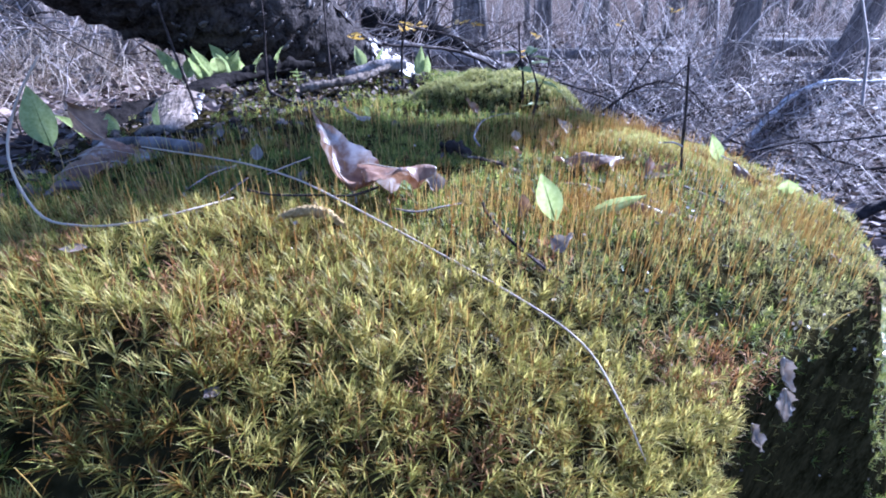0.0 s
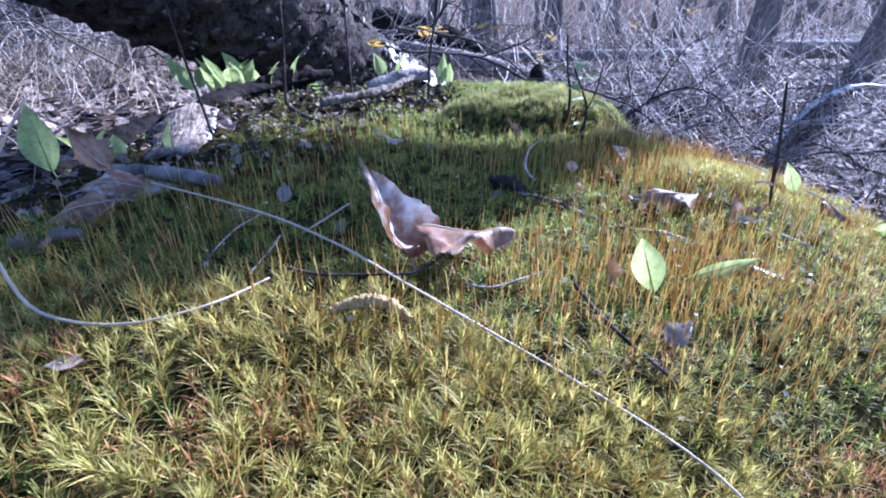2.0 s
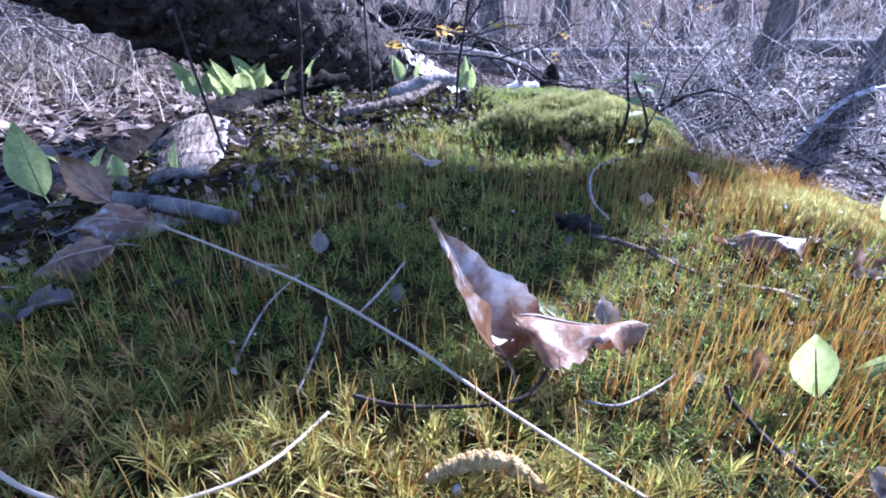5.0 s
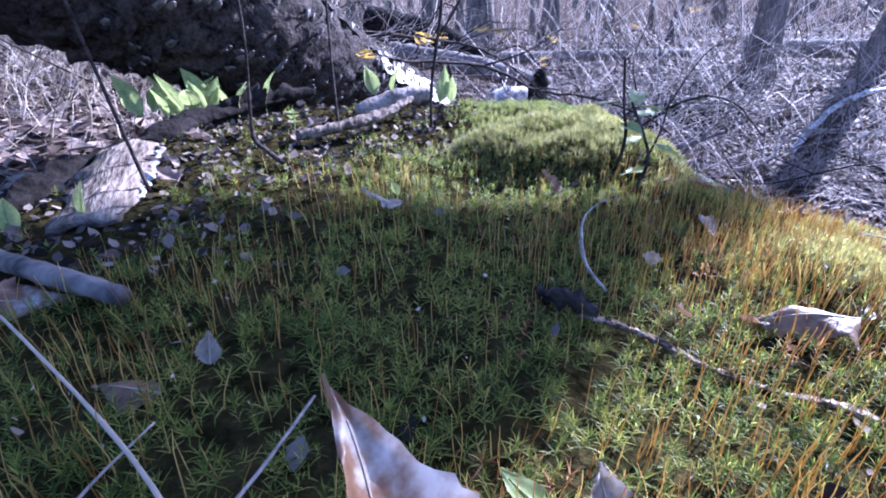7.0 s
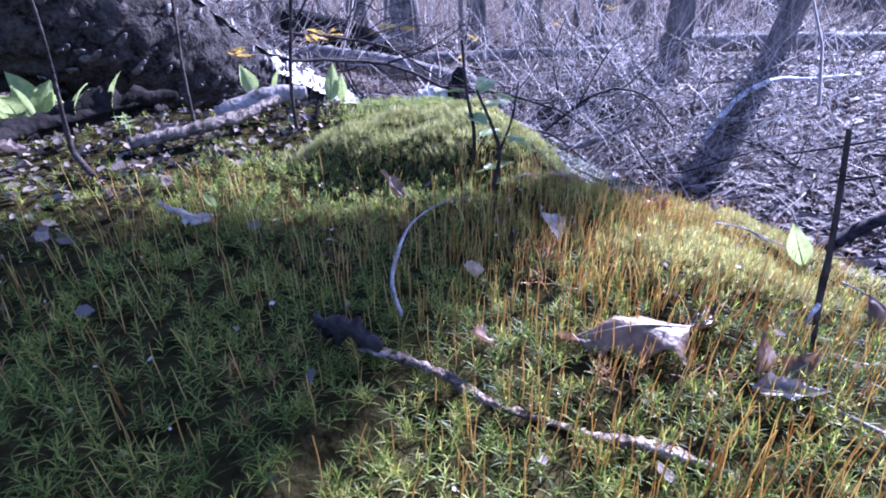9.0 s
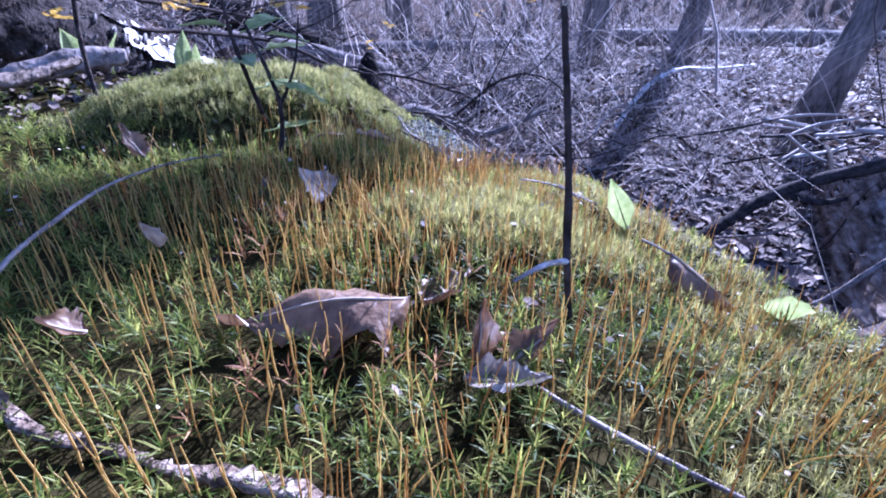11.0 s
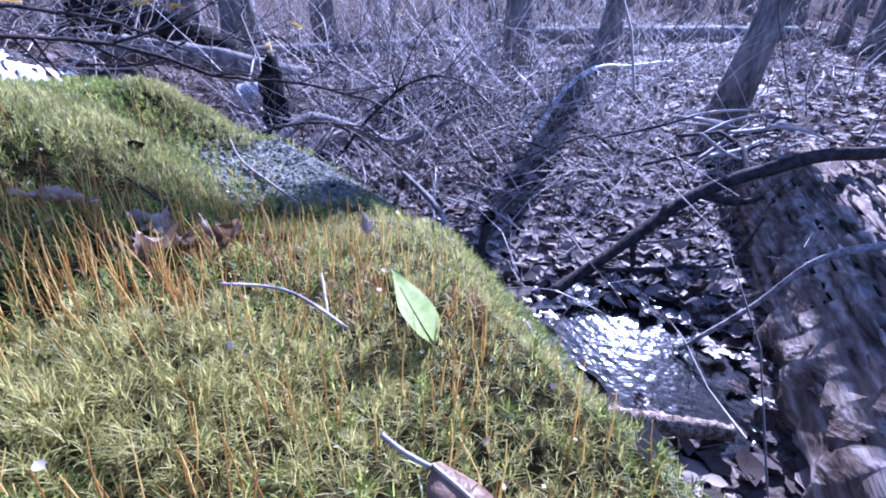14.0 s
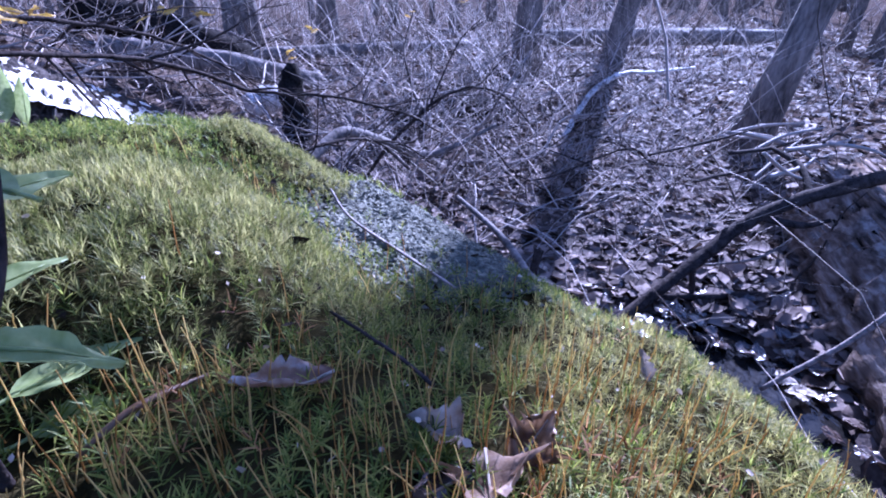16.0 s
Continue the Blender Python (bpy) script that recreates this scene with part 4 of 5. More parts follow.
part("broken_end", as_mesh("broken_end", *tube([(-0.003, 0.80, 0.886), (0.015, 0.787, 0.890), (0.045, 0.768, 0.884)], [0.005, 0.0085, 0.005], 9, 14, 0.32, 4), M["twig"], True), rs, "dark broken end")
part("shaft", as_mesh("shaft", *tube([(0.03, 0.775, 0.880), (0.078, 0.749, 0.877), (0.118, 0.716, 0.870), (0.15, 0.705, 0.862), (0.176, 0.689, 0.862), (0.212, 0.674, 0.862), (0.275, 0.645, 0.849)], [0.0036, 0.0032, 0.0022, 0.0018, 0.0036, 0.0015], 9, 60, 0.3, 5), M["flaky"]), rs)
stick("twig", "bleached crooked twig standing in the moss", "twig", [(0.061, 0.801, 0.888), (0.056, 0.86, 0.889), (0.076, 0.948, 0.895), (0.113, 1.005, 0.895), (0.15, 1.029, 0.893)], [0.0012, 0.0018, 0.0012, 0.0008], "wood", 7, 26, 0.16, 6, "twigs in the moss")
leaf("dead_leaf", "flat bleached square leaf scrap", "leaf", TOP(0.247, 0.955, 0.012), 60, 40, -10, 0.036, 0.04, 0.2, 0.3, 0.02, "silver", 20, 0, LEAF, 0.15, 0.5)
leaf("dead_leaf", "long rolled tan leaf among the spore stalks", "leaf", (0.285, 0.77, 0.876), 86, 3, 0, 0.105, 0.055, -0.3, -1.3, 0.045, "brown", 21, 0.0, LEAF, 0.22, 0.6)
leaf("dead_leaf", "small tan curled leaf", "leaf", (0.125, 0.763, 0.885), 100, 25, 0, 0.022, 0.02, 0.6, 0.9, 0.03, "brown", 22, 0, LEAF)
leaf("dead_leaf", "small tan curled leaf", "leaf", (0.131, 0.868, 0.878), 150, 60, 0, 0.024, 0.018, 0.3, 0.9, 0.03, "silver", 23, 0, LEAF)
leaf("dead_leaf", "dark lobed leaf scrap on the moss", "leaf", (0.075, 1.061, 0.886), 60, 25, 20, 0.045, 0.03, 0.9, 1.0, 0.05, "brown", 24, 0, LEAF, 0.25)
leaf("dead_leaf", "grey crumpled leaf on the moss", "leaf", (-0.15, 1.045, 0.882), 95, 10, 10, 0.06, 0.028, 0.5, -0.9, 0.05, "silver", 25, 0, LEAF, 0.2)
leaf("dead_leaf", "black and white curled leaf", "leaf", TOP(0.312, 0.724, 0.012), 20, 65, 20, 0.034, 0.02, 0.4, 1.2, 0.03, "twotone", 26, 0, LEAF)
leaf("dead_leaf", "dark brown curled leaf", "leaf", TOP(0.328, 0.716, 0.010), -75, 22, 0, 0.034, 0.022, 0.4, 1.3, 0.04, "brown", 27, 0, LEAF)
leaf("dead_leaf", "pale leaf edge curling over dark moss", "leaf", TOP(0.302, 0.715, 0.012), -120, 4, 0, 0.045, 0.022, 0.5, 0.9, 0.04, "silver", 28, 0, LEAF)
leaf("dead_leaf", "crumpled dark leaf behind a twig", "leaf", TOP(0.295, 0.785, 0.010), -60, 2, 0, 0.045, 0.032, 0.3, 0.9, 0.06, "brown", 29, 0, LEAF, 0.2)
leaf("dead_leaf", "long folded brown leaf standing on edge", "leaf", TOP(0.503, 0.824, 0.034), -137, -30, 0, 0.066, 0.05, 0.0, -1.9, 0.035, "brown", 30, 0.022, LEAF, 0.1)
leaf("dead_leaf", "tan curled leaf lying below the hump", "leaf", TOP(0.337, 1.134, 0.018), 100, 4, 0, 0.055, 0.022, 0.7, 1.2, 0.03, "twotone", 31, 0, LEAF)
leaf("dead_leaf", "pale brown crumpled lobed leaf", "leaf", TOP(0.396, 1.068, 0.014), 160, 5, 10, 0.050, 0.042, 0.7, 1.0, 0.10, "tan", 32, 0, LEAF, 0.32, 0.7)
leaf("dead_leaf", "dark torn lobed leaf", "leaf", TOP(0.410, 1.062, 0.010), -60, 4, 16, 0.036, 0.030, 0.9, 1.2, 0.12, "brown", 33, 0, LEAF, 0.35)
leaf("dead_leaf", "grey lobed leaf against the moss", "leaf", TOP(0.388, 1.075, 0.012), 60, 15, 0, 0.030, 0.024, 0.7, 1.2, 0.12, "silver", 34, 0, LEAF, 0.3)
leaf("dead_leaf", "dark shrivelled leaf under a paler one", "leaf", TOP(0.385, 1.058, 0.010), 100, 8, -20, 0.04, 0.034, 0.9, -1.3, 0.12, "wet", 36, 0, LEAF, 0.3)
leaf("dead_leaf", "white fluffy scrap on the moss", "leaf", TOP(0.542, 1.108, 0.018), 20, 55, 0, 0.024, 0.014, 0.5, 1.1, 0.06, "silver", 35, 0, LEAF, 0.2)
stick("twig", "brown bark-covered twig in the moss", "twig", [TOP(0.225, 1.112, 0.01), TOP(0.247, 1.124, 0.014), TOP(0.275, 1.145, 0.012)], [0.0016, 0.002, 0.0012], "brown", 7, 14, 0.15, 7, "twigs in the moss")
stick("twig", "grey bent twig on the lichen", "twig", [TOP(0.415, 1.62, 0.03), TOP(0.43, 1.56, 0.012), TOP(0.474, 1.42, 0.012), TOP(0.50, 1.345, 0.012)], [0.0016, 0.002, 0.0016], "wood", 6, 16, 0.1, 8, "twigs in the moss")
stick("twig", "dark bent twig beside the crumpled leaf", "twig", [TOP(0.345, 1.19, 0.03), TOP(0.373, 1.145, 0.026), TOP(0.386, 1.112, 0.022)], [0.0008, 0.001, 0.0012], "twig", 6, 16, 0.12, 9, "twigs in the moss")
stick("root", "bleached bent root on the log's mossy flank", "root", [TOP(0.715, 1.10, 0.014), TOP(0.74, 1.06, 0.012), TOP(0.775, 1.03, 0.014), TOP(0.84, 1.005, 0.012), TOP(0.90, 0.99, 0.012)], [0.004, 0.005, 0.005, 0.004, 0.003], "wood", 7, 26, 0.12, 14)
stick("twig", "thin bleached twig lying in the moss", "twig", [(0.335, 0.70, 0.862), (0.36, 0.665, 0.86), (0.40, 0.63, 0.85)], [0.0014, 0.0014, 0.001], "wood", 6, 12, 0.1, 10, "twigs in the moss")
for k, (x, y, z, yw) in enumerate(((0.288, 0.328, 0.835, 200), (0.306, 0.334, 0.795, 170), (0.298, 0.345, 0.74, 220))):
    leaf("dead_leaf", "withered pale leaf hanging on the log's side", "leaf", (x, y, z), yw, -70, 0, 0.030, 0.017, 0.5, 1.0, 0.06, "silver", 40 + k, 0, LEAF)

# young stems that stand in the moss
def sapling(label, points, radii, seed, twigs=()):
    ob = thing("sapling", label, "sapling", "thin saplings in the moss")
    part("stem", as_mesh("stem", *tube(points, radii, 7, 30, 0.08, seed), M["twig"], True), ob)
    for k, (pts, r, m) in enumerate(twigs):
        part("side_twig", as_mesh("side_twig", *tube(pts, r, 6, 14, 0.08, seed + k), M[m], True), ob)
    return ob


sapling("dark thin sapling with one bleached side twig", [(0.381, 0.742, 0.82), (0.377, 0.748, 0.86), (0.373, 0.754, 0.899), (0.370, 0.760, 0.95), (0.363, 0.769, 1.018), (0.362, 0.771, 1.028)], [0.0021, 0.0018, 0.0022, 0.0016, 0.0014], 1, [([(0.373, 0.754, 0.899), (0.35, 0.735, 0.910), (0.325, 0.716, 0.915)], [0.0018, 0.0015, 0.0008], "birch")])
sapling("thin dark leafless sapling", [(-0.555, 1.14, 0.85), (-0.56, 1.13, 0.92), (-0.585, 1.14, 1.05), (-0.60, 1.13, 1.22)], [0.004, 0.003, 0.0026, 0.002], 2)
sapling("dark sapling bent sharply at its foot", [(-0.37, 1.23, 0.88), (-0.42, 1.30, 0.882), (-0.462, 1.36, 0.89), (-0.463, 1.37, 0.95), (-0.45, 1.37, 1.1), (-0.46, 1.37, 1.3)], [0.004, 0.0045, 0.004, 0.003, 0.0025], 3)
sapling("thin dark leafless sapling", [(-0.345, 1.60, 0.86), (-0.352, 1.63, 0.98), (-0.365, 1.7, 1.11), (-0.37, 1.72, 1.3)], [0.004, 0.0035, 0.003, 0.002], 4)
sapling("thin dark sapling with knots", [(-0.118, 1.51, 0.87), (-0.115, 1.51, 0.97), (-0.095, 1.515, 1.11), (-0.08, 1.52, 1.32)], [0.0045, 0.004, 0.0035, 0.003], 5, [([(-0.1, 1.515, 1.06), (-0.05, 1.53, 1.14), (-0.02, 1.54, 1.25)], [0.0025, 0.002, 0.001], "twig")])
sapling("small forked sapling on the moss hump", [(0.20, 1.11, 0.87), (0.205, 1.10, 0.93), (0.18, 1.13, 1.0)], [0.003, 0.0022, 0.0015], 6, [([(0.203, 1.105, 0.915), (0.225, 1.12, 0.96), (0.235, 1.13, 1.01)], [0.0018, 0.0014, 0.001], "twig")])
sapling("small brown sapling on the moss hump", [(0.185, 1.17, 0.88), (0.175, 1.12, 0.95), (0.165, 1.12, 1.0), (0.16, 1.13, 1.06)], [0.0028, 0.002, 0.0014], 7)
for k, (x, y, z, yw, pt) in enumerate(((0.235, 1.13, 0.985, 60, 10), (0.18, 1.13, 0.995, -40, 15), (0.16, 1.125, 1.0, 120, 5), (0.17, 1.13, 0.97, 200, -5))):
    leaf("sapling_leaf", "small fresh green leaf of a sapling", "leaf", (x, y, z), yw, pt, 10, 0.045, 0.022, -0.2, 0.4, 0.01, "green", 50 + k, 0.008, "fresh leaves of the saplings", 0.02, 0.9, "green", 0)

leaf("sapling_leaf", "low fresh green lobed leaf of a sapling", "leaf", (0.212, 1.10, 0.946), -92, -22, 10, 0.05, 0.017, -0.3, 0.5, 0.03, "green", 57, 0.012, "fresh leaves of the saplings", 0.1, 0.7, "green", 0)

for k, (x, y, z, yw, ln, wd) in enumerate(((0.198, 1.148, 0.975, -50, 0.052, 0.024), (0.196, 1.145, 0.888, -62, 0.056, 0.018), (0.190, 1.15, 0.935, -48, 0.046, 0.016), (0.19, 1.155, 1.003, -40, 0.045, 0.026), (0.20, 1.14, 0.868, -70, 0.04, 0.016))):
    leaf("sapling_leaf", "soft green leaf of a low sapling", "leaf", (x, y, z), yw, 3, 6, ln, wd, -0.15, 0.3, 0.02, "green", 160 + k, 0.016, "fresh leaves of the saplings", 0.06, 0.75, "green", 0)

# bark slab, dark bark ridge and the clump of broad leaves beside it
slab = thing("bark_slab", "loose slab of grey bark with pale layered edge", "bark")
pu, pw = np.meshgrid(np.linspace(-1, 1, 9), np.linspace(-1, 1, 15), indexing="xy")
sv = np.stack([0.075 * pu * (1 - 0.15 * pw**2) + 0.006 * np.sin(pw * 9), 0.165 * pw + 0.008 * np.sin(pu * 6), 0.022 * (1 - pu**2) + 0.003 * np.sin(pw * 11 + pu * 5)], -1).reshape(-1, 3)
idx = np.arange(9 * 15).reshape(15, 9)
sq = np.stack([idx[:-1, :-1], idx[:-1, 1:], idx[1:, 1:], idx[1:, :-1]], -1).reshape(-1, 4)
me = as_mesh("slab", sv, sq, M["slab"], True)
ob = part("bark_plate", me, slab)
md = ob.modifiers.new("thick", "SOLIDIFY")
md.thickness = 0.014
slab.matrix_basis = pose(-0.65, 1.17, 0.858, 4, -14, 18)
for k in range(7):
    st = part("pale_layer", as_mesh("pale_layer", *tube([(0.066, -0.10 + 0.034 * k, -0.004), (0.078, -0.085 + 0.034 * k, -0.002), (0.068, -0.070 + 0.034 * k, 0.002)], [0.004, 0.006, 0.003], 5, 6, 0.2, k), M["birch"]), slab)
gr = np.random.default_rng(8)
for k in range(9):
    o = gr.normal(0, 0.03, 3) * [1, 1, 0.35]
    a0, a1 = sorted(gr.uniform(0, 1, 2))
    a1 = max(a1, a0 + 0.35)
    ridge = smooth_line([(-0.82, 1.02, 0.80), (-0.76, 1.30, 0.84), (-0.68, 1.52, 0.875), (-0.55, 1.72, 0.885), (-0.42, 1.86, 0.88)], 60)
    seg = ridge[int(a0 * 59) : max(int(min(a1, 1) * 59), int(a0 * 59) + 8)][::6] + o
    stick("bark_strip", "dark rotting strip of bark along the log's edge", "bark", seg, [0.012, 0.026, 0.018, 0.006], "darkbark", 8, 20, 0.22, 60 + k, "bark strips on the log")
stick("fallen_stick", "brown peeling stick lying at the birch's foot", "stick", [(-0.385, 1.39, 0.885), (-0.30, 1.45, 0.892), (-0.22, 1.54, 0.90), (-0.17, 1.62, 0.915)], [0.013, 0.014, 0.013, 0.009], "slab", 12, 40, 0.16, 12)
stick("fallen_stick", "grey weathered stick piece beside the birch", "stick", [(-0.30, 1.62, 0.885), (-0.20, 1.68, 0.905), (-0.12, 1.72, 0.91)], [0.014, 0.02, 0.012], "wood", 9, 16, 0.15, 13)
gl = np.random.default_rng(61)
for k in range(17):
    t = gl.uniform(0, 1)
    leaf("green_plant", "broad pale green spring leaf under the fallen birch", "plant", (-0.84 + 0.30 * t + gl.normal(0, 0.02), 1.66 + gl.normal(0, 0.05), 0.865 + 0.02 * gl.uniform()), gl.uniform(-70, 70) + (180 if k % 3 == 0 else 0), gl.uniform(55, 85), gl.uniform(-30, 30), gl.uniform(0.07, 0.11), gl.uniform(0.03, 0.045), gl.uniform(-0.9, 0.3), 0.5, 0.01, "green", 70 + k, 0.02, "broad leaves under the birch", 0.0, 0.85, "green")
for k, (x, y, z, yw, pt, ln, wd) in enumerate(((-0.79, 0.98, 0.84, 20, 78, 0.12, 0.062), (-0.71, 0.99, 0.845, -40, 70, 0.075, 0.045), (-0.67, 1.0, 0.85, 30, 60, 0.06, 0.03), (-0.76, 1.04, 0.84, 140, 60, 0.07, 0.05), (-0.60, 1.04, 0.86, -20, 75, 0.055, 0.02), (-0.30, 1.98, 0.86, 40, 75, 0.09, 0.05), (-0.25, 2.02, 0.86, -60, 70, 0.08, 0.04), (-0.10, 2.05, 0.82, 20, 80, 0.12, 0.045), (-0.06, 2.05, 0.82, -30, 65, 0.09, 0.04), (-0.16, 1.085, 0.875, 170, 70, 0.03, 0.012))):
    leaf("green_plant", "broad light green spring leaf on a short stalk", "plant", (x, y, z), yw, pt, gl.uniform(-15, 15), ln, wd, gl.uniform(-0.5, 0.2), 0.6, 0.01, "green", 90 + k, 0.025, "broad leaves beside the log", 0.0, 0.85, "green")
sprout = thing("seedling", "tiny green seedling with whorled leaves", "plant", at=(-0.405, 1.44, 0.875))
part("stem", as_mesh("seed_stem", *tube([(0, 0, 0), (0.003, 0, 0.03), (0, 0, 0.055)], [0.0015, 0.0012, 0.001], 5, 8), M["green"]), sprout)
for k in range(9):
    ob = part("leaflet", as_mesh("leaflet", *blade(0.02, 0.009, -0.3, 0.3, 0, k, 4, 5, 0.0), M["green"], True), sprout)
    ob.matrix_local = pose(0, 0, 0.025 + 0.01 * (k // 3), 15, 0, k * 137)
for k, (x, y) in enumerate(((0.03, -0.02), (-0.1, -0.26), (-0.16, 0.02), (0.1, -0.12), (-0.2, -0.15), (0.02, 0.1))):
    leaf("dead_leaf", "dull grey-brown leaf on bare duff", "leaf", (-0.42 + x, 1.42 + y, 0.872), k * 61, 5, 0, 0.055, 0.04, 0.5, 0.9, 0.05, "litter", 110 + k, 0, "leaves on the bare duff", 0.2)

# crumbs of bark and seed husks over moss and duff
gc = np.random.default_rng(15)
cx, cy = scatter(12000, -0.9, 0.75, 0.2, 2.0, 23, lambda x, y: 0.015 + 0.985 * BARE(x, y))
cn = len(cx)
tagged(part("duff", as_mesh("duff", *repeat(leaf_v, leaf_f, turns(gc.uniform(0, 6.3, cn), gc.normal(0, 0.5, cn), gc.normal(0, 0.5, cn), gc.uniform(0.005, 0.022, cn)), np.stack([cx, cy, mound(cx, cy) + 0.004 + 0.018 * (1 - BARE(cx, cy)) * gc.uniform(0, 1, cn)], -1)), M["crumb"])), "crumbs of dead leaf and husks on the log", "leaf litter", kind="stuff")

hx, hy = scatter(900, -0.5, 0.75, 0.35, 1.4, 29, lambda x, y: 0.35 + 0.65 * step(0.1, 0.4, x))
hn = len(hx)
tagged(part("seed_husks", as_mesh("seed_husks", *repeat(leaf_v, leaf_f, turns(gc.uniform(0, 6.3, hn), gc.normal(0, 0.6, hn), gc.normal(0, 0.6, hn), gc.uniform(0.0025, 0.006, hn)), np.stack([hx, hy, mound(hx, hy) + 0.008 + 0.014 * gc.uniform(0, 1, hn)], -1)), M["straw"])), "tiny pale bud scales and husks on the moss", "husks", kind="stuff")

# ---- things in the undergrowth ----
log_thing("dead_branch", "grey crooked dead branch held above the ground", "branch", [(0.45, 2.85, 0.38), (0.675, 3.05, 0.49), (0.85, 3.15, 0.44), (1.136, 3.32, 0.28), (1.3, 3.3, 0.30), (1.55, 3.25, 0.42)], [0.020, 0.024, 0.022, 0.024, 0.016, 0.008], M["bark"], 9, 34, 0.08, 21)
def twiggy(label, points, radii, n, seed, reach=0.3, material="twig"):
    """A thin crooked branch with side twigs that fork again."""
    g = np.random.default_rng(seed)
    line = smooth_line(points, 60)
    line[1:-1] += g.normal(0, 0.006, (58, 3)).cumsum(0) * 0.25
    ob = thing("dead_branch", label, "branch", "crooked branches over the litter")
    part("limb", as_mesh("limb", *tube(line, radii, 7, None, 0.08, seed), M[material], True), ob)
    for k in range(n):
        a_ = int(g.uniform(6, 57))
        p, d = line[a_], line[min(a_ + 3, 59)] - line[a_]
        d = d / np.linalg.norm(d) + g.normal(0, 0.55, 3)
        ln = reach * g.uniform(0.35, 1.0)
        pts = [p, p + d * ln * 0.5 + g.normal(0, 0.03, 3), p + d * ln + g.normal(0, 0.05, 3)]
        r = np.interp(a_ / 59, np.linspace(0, 1, len(radii)), radii) * 0.55
        tw = part("side_twig", as_mesh("side_twig", *tube(pts, [r, r * 0.7, 0.0012], 5, 12, 0.08, seed + k), M[material], True), ob)
        for _ in range(2):
            q = pts[1] + (pts[2] - pts[1]) * g.uniform(0, 0.8)
            e = q + d * ln * 0.3 + g.normal(0, 0.07, 3)
            part("twiglet", as_mesh("twiglet", *tube([q, (q + e) / 2 + g.normal(0, 0.012, 3), e], [r * 0.5, r * 0.35, 0.0008], 4, 7, 0, seed), M[material], True), tw)


twiggy("thin arching dead branch with side twigs", [(-0.25, 2.25, 0.93), (0.08, 2.6, 0.865), (0.36, 2.85, 0.71), (0.62, 2.95, 0.66), (0.95, 3.05, 0.56), (1.2, 3.15, 0.42)], [0.006, 0.008, 0.007, 0.006, 0.004], 12, 22)
twiggy("thin dead branch crossing another branch", [(-0.3, 2.5, 1.0), (0.05, 2.75, 0.93), (0.25, 2.95, 0.83), (0.40, 2.95, 0.70)], [0.006, 0.006, 0.004, 0.002], 7, 23, 0.22)
twiggy("thin low dead branch over the litter", [(0.35, 2.6, 0.50), (0.6, 2.75, 0.55), (0.9, 2.95, 0.48), (1.15, 3.05, 0.3)], [0.007, 0.007, 0.005, 0.003], 9, 24)
twiggy("dark crooked branch reaching over the litter", [(0.75, 3.3, 0.08), (1.0, 3.2, 0.42), (1.25, 3.1, 0.62), (1.5, 3.15, 0.60), (1.75, 3.2, 0.40)], [0.009, 0.009, 0.007, 0.005, 0.003], 11, 44)
twiggy("bleached brittle branch in the brush", [(1.3, 3.5, 0.05), (1.45, 3.3, 0.38), (1.55, 3.2, 0.62), (1.72, 3.25, 0.8)], [0.008, 0.007, 0.005, 0.003], 10, 45, 0.35, "wood")
twiggy("bleached brittle branch in the brush", [(1.9, 3.3, 0.03), (2.0, 3.1, 0.25), (2.2, 3.05, 0.45), (2.5, 3.1, 0.55)], [0.007, 0.006, 0.005, 0.003], 10, 46, 0.3, "wood")
log_thing("fallen_log", "dark fallen log lying in the brush", "log", [(1.45, 4.75, 0.12), (2.0, 4.85, 0.14), (2.6, 4.8, 0.13)], [0.09, 0.1, 0.09], M["darkbark"], 14, 20, 0.06, 25)
log_thing("fallen_log", "long mossy fallen trunk far back in the wood", "log", [(4.6, 8.6, 0.35), (6.5, 7.9, 0.4), (9.2, 7.0, 0.42)], [0.13, 0.14, 0.12], M["bark"], 12, 20, 0.05, 26)
log_thing("fallen_log", "long fallen trunk far back in the wood", "log", [(-0.5, 7.4, 0.30), (1.4, 7.9, 0.32), (3.6, 8.2, 0.33)], [0.07, 0.08, 0.06], M["bark"], 12, 20, 0.05, 27)
log_thing("fallen_log", "weathered grey log behind the birch", "log", [(-0.6, 5.6, 0.62), (0.2, 5.5, 0.5), (1.0, 5.6, 0.3)], [0.09, 0.09, 0.07], M["bark"], 14, 20, 0.08, 28)
log_thing("fallen_log", "dark fallen log behind the birch", "log", [(-0.9, 6.6, 0.85), (-0.2, 6.3, 0.7), (0.4, 6.0, 0.45)], [0.18, 0.18, 0.15], M["darkbark"], 14, 20, 0.06, 29)
log_thing("pale_log", "short pale barkless log end in the brush", "log", [(0.36, 4.9, 0.26), (0.5, 4.95, 0.30), (0.66, 5.0, 0.30)], [0.10, 0.11, 0.09], M["birch"], 14, 12, 0.06, 30)
log_thing("dead_stump", "dark jagged dead stump in the brush", "stump", [(0.60, 4.02, 0.05), (0.61, 4.04, 0.3), (0.60, 4.05, 0.5), (0.62, 4.07, 0.66)], [0.085, 0.075, 0.07, 0.03], M["darkbark"], 12, 16, 0.14, 31)
log_thing("birch_branch", "white birch branch sagging over the brush", "branch", [(2.45, 3.9, 0.1), (2.87, 4.18, 0.36), (3.2, 4.25, 0.47), (3.49, 4.24, 0.47), (3.9, 4.2, 0.50)], [0.016, 0.018, 0.017, 0.015, 0.008], M["birch"], 9, 40, 0.2, 32)
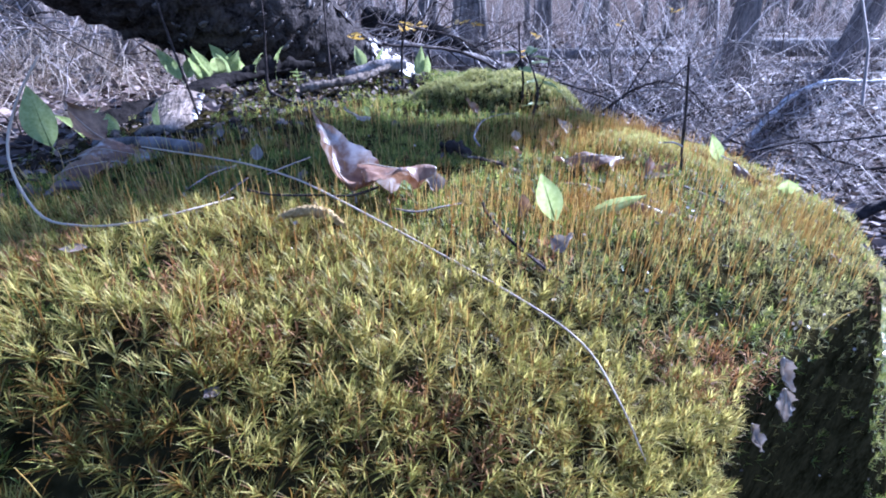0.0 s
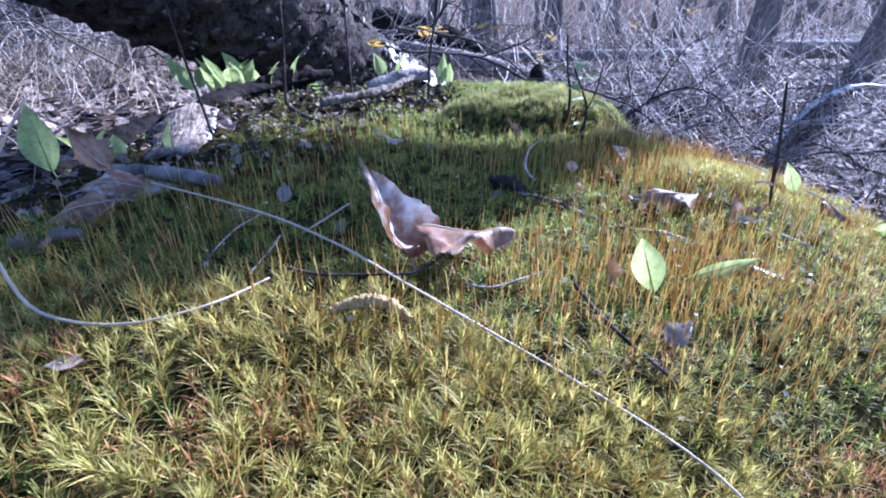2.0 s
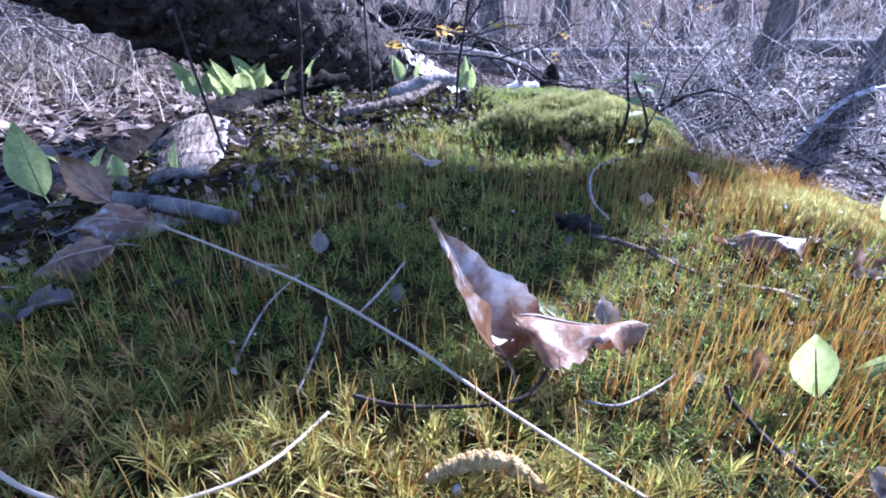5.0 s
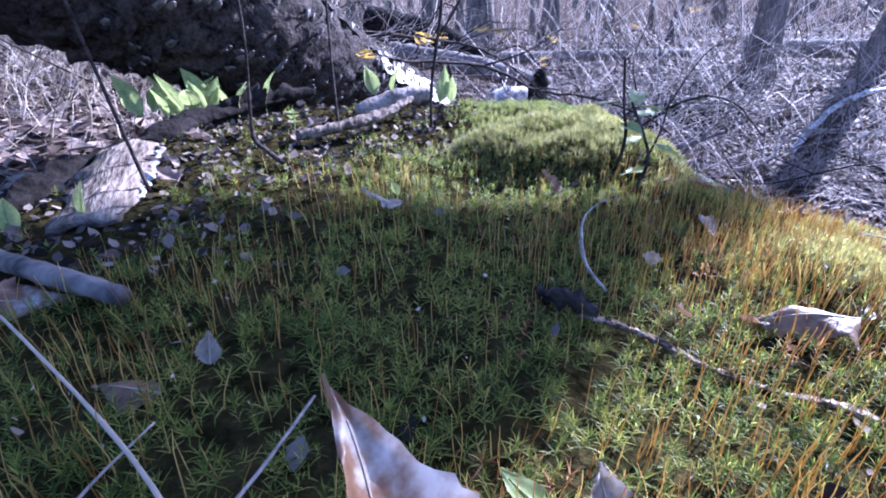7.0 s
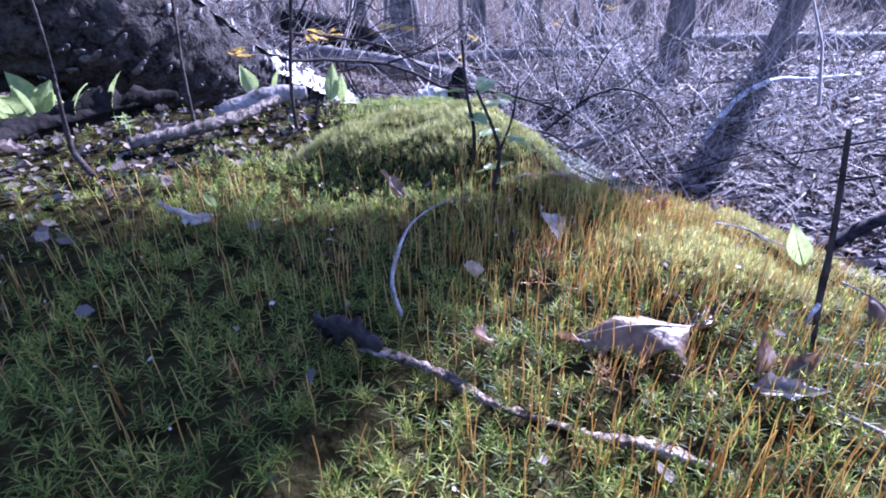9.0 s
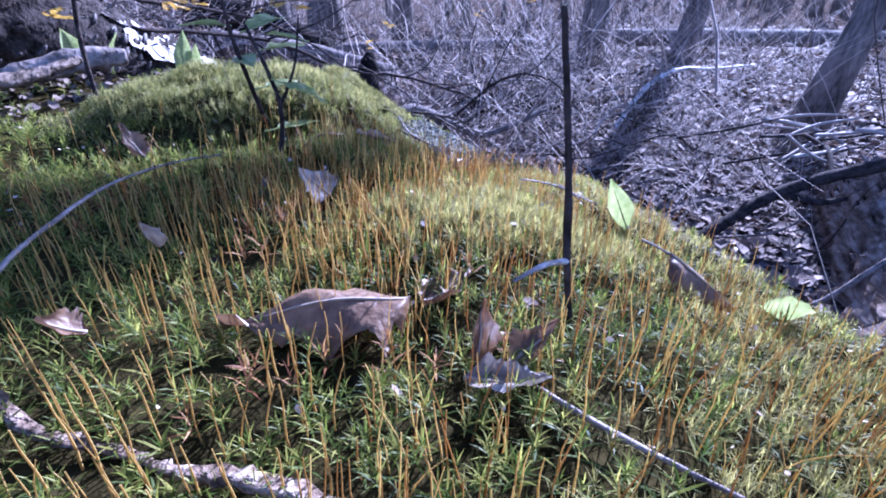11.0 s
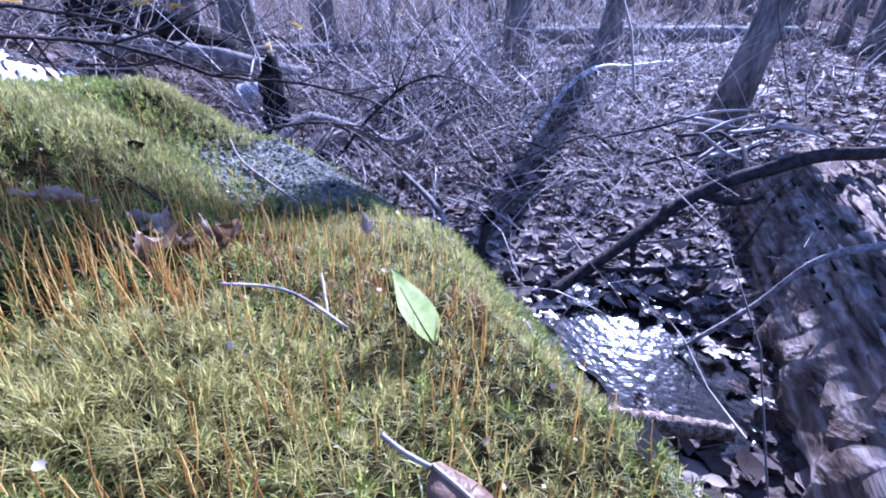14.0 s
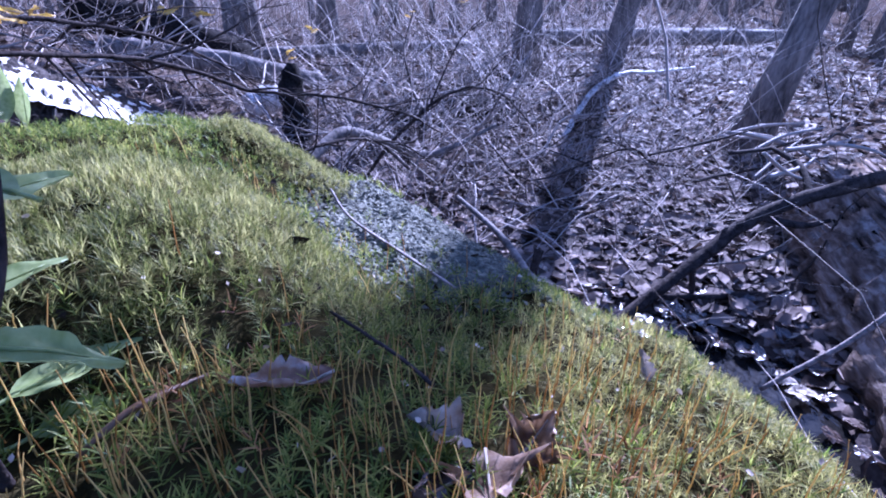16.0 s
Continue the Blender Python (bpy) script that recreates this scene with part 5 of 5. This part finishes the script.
log_thing("dead_branch", "bleached broken branch in the brush", "branch", [(1.35, 4.5, 0.18), (1.75, 4.55, 0.34), (2.1, 4.5, 0.36), (2.5, 4.4, 0.25)], [0.010, 0.013, 0.012, 0.007], M["wood"], 8, 24, 0.1, 33)
log_thing("dead_branch", "grey stick leaning from the mossy log", "stick", [(0.72, 1.46, 0.62), (0.88, 1.75, 0.45), (0.95, 2.05, 0.42), (0.92, 2.3, 0.45)], [0.012, 0.011, 0.010, 0.008], M["bark"], 8, 20, 0.1, 34)
log_thing("dead_branch", "short dark stub standing in the litter", "stick", [(1.20, 2.25, -0.02), (1.23, 2.28, 0.10), (1.265, 2.306, 0.19)], [0.016, 0.014, 0.017], M["twig"], 8, 12, 0.12, 35)
log_thing("dead_branch", "pale broken stick at the mossy log's foot", "stick", [(1.00, 1.44, 0.16), (1.15, 1.38, 0.10), (1.32, 1.33, 0.05), (1.46, 1.27, 0.03)], [0.024, 0.028, 0.03, 0.024], M["flaky"], 14, 44, 0.12, 36)
log_thing("dead_branch", "dark forked twig under the fallen branch", "stick", [(1.62, 2.12, 0.01), (1.8, 2.0, 0.04), (2.05, 1.95, 0.03)], [0.014, 0.016, 0.012], M["twig"], 8, 16, 0.1, 37)
log_thing("dead_branch", "thin bleached twig by the rotten log", "stick", [(1.95, 2.2, 0.04), (2.1, 2.05, 0.12), (2.2, 2.0, 0.22)], [0.005, 0.006, 0.003], M["wood"], 6, 16, 0.1, 38)
gs = np.random.default_rng(91)
for k in range(16):
    x, y = 2.45 + gs.normal(0, 0.22), 2.25 + gs.normal(0, 0.2)
    z = 0.32 + gs.uniform(0, 0.16)
    az = gs.uniform(-0.6, 0.8)
    ln = gs.uniform(0.25, 0.6)
    d = np.array([math.cos(az), -math.sin(az) * 0.6, gs.normal(0.05, 0.25)]) * ln
    q = np.array([x, y, z])
    stick("dead_stick", "grey dead stick heaped on the rotten log's end", "stick", [q - d * 0.5, q + gs.normal(0, 0.02, 3), q + d * 0.5], [gs.uniform(0.004, 0.011), 0.008, 0.003], "stem" if k % 3 else "twig", 6, 14, 0.08, 200 + k, "sticks heaped on the rotten log")
for k in range(26):
    x, y = 2.0 + gs.normal(0, 0.45), 3.6 + gs.normal(0, 0.45)
    az, ln = gs.uniform(0, 6.28), gs.uniform(0.35, 0.9)
    d = np.array([math.cos(az), math.sin(az) * 0.5, gs.uniform(0.1, 0.9)]) * ln
    q = np.array([x, y, float(ground(np.array(x), np.array(y))) - 0.01])
    stick("dead_stick", "bleached dead stem standing in the brush", "stick", [q, q + d * 0.45 + gs.normal(0, 0.05, 3) * ln, q + d + gs.normal(0, 0.06, 3) * ln], [gs.uniform(0.003, 0.007), 0.0045, 0.0015], "wood" if k % 4 else "twig", 6, 14, 0.06, 240 + k, "dead stems in the brush")
# tan and wet leaves round the puddle
for k in range(150):
    x, y = 1.62 + gs.normal(0, 0.30), 1.80 + gs.normal(0, 0.36)
    if float(mound(np.array(x), np.array(y))) > 0.0 or (x - 1.47) ** 2 / 0.055 + (y - 1.66) ** 2 / 0.09 < 1:
        continue
    leaf("dead_leaf", "wet dark brown leaf by the puddle", "leaf", (x, y, float(ground(np.array(x), np.array(y))) + gs.uniform(0.012, 0.03) + 0.03 * ((x - 1.5) ** 2 / 0.08 + (y - 1.68) ** 2 / 0.16 < 1)), gs.uniform(0, 360), gs.normal(3, 9), gs.normal(0, 9), gs.uniform(0.06, 0.10), gs.uniform(0.045, 0.07), gs.normal(0, 0.5), gs.normal(0, 0.6), 0.03, "wet" if k % 5 else "silver", 300 + k, 0, "wet leaves by the puddle", 0.15)
leaf("dead_leaf", "round light tan leaf beside the puddle", "leaf", (1.92, 1.94, 0.035), 40, 25, 0, 0.07, 0.065, 0.2, 0.3, 0.01, "silver", 400, 0, "wet leaves by the puddle", 0.03)
# yellow withered leaves on twigs
for k, (x, y, z) in enumerate(((-0.30, 1.95, 0.985), (-0.15, 2.4, 0.98), (-0.1, 2.45, 1.0), (0.62, 4.05, 0.72), (0.9, 5.2, 0.75), (-0.6, 2.5, 1.05), (2.3, 7.0, 0.8), (0.2, 3.4, 0.95), (0.05, 3.2, 0.95), (3.2, 7.5, 0.9))):
    for j in range(3):
        leaf("withered_leaf", "withered yellow-orange leaf on a twig", "leaf", (x + gs.normal(0, 0.02), y + gs.normal(0, 0.02), z + gs.normal(0, 0.015)), gs.uniform(0, 360), gs.uniform(-30, 40), gs.uniform(-40, 40), gs.uniform(0.05, 0.075) * (1 + 0.15 * max(y - 2.5, 0)), 0.018 * (1 + 0.15 * max(y - 2.5, 0)), gs.normal(0, 0.5), 0.6, 0.03, "yellow", 420 + 3 * k + j, 0.02, "withered yellow leaves")
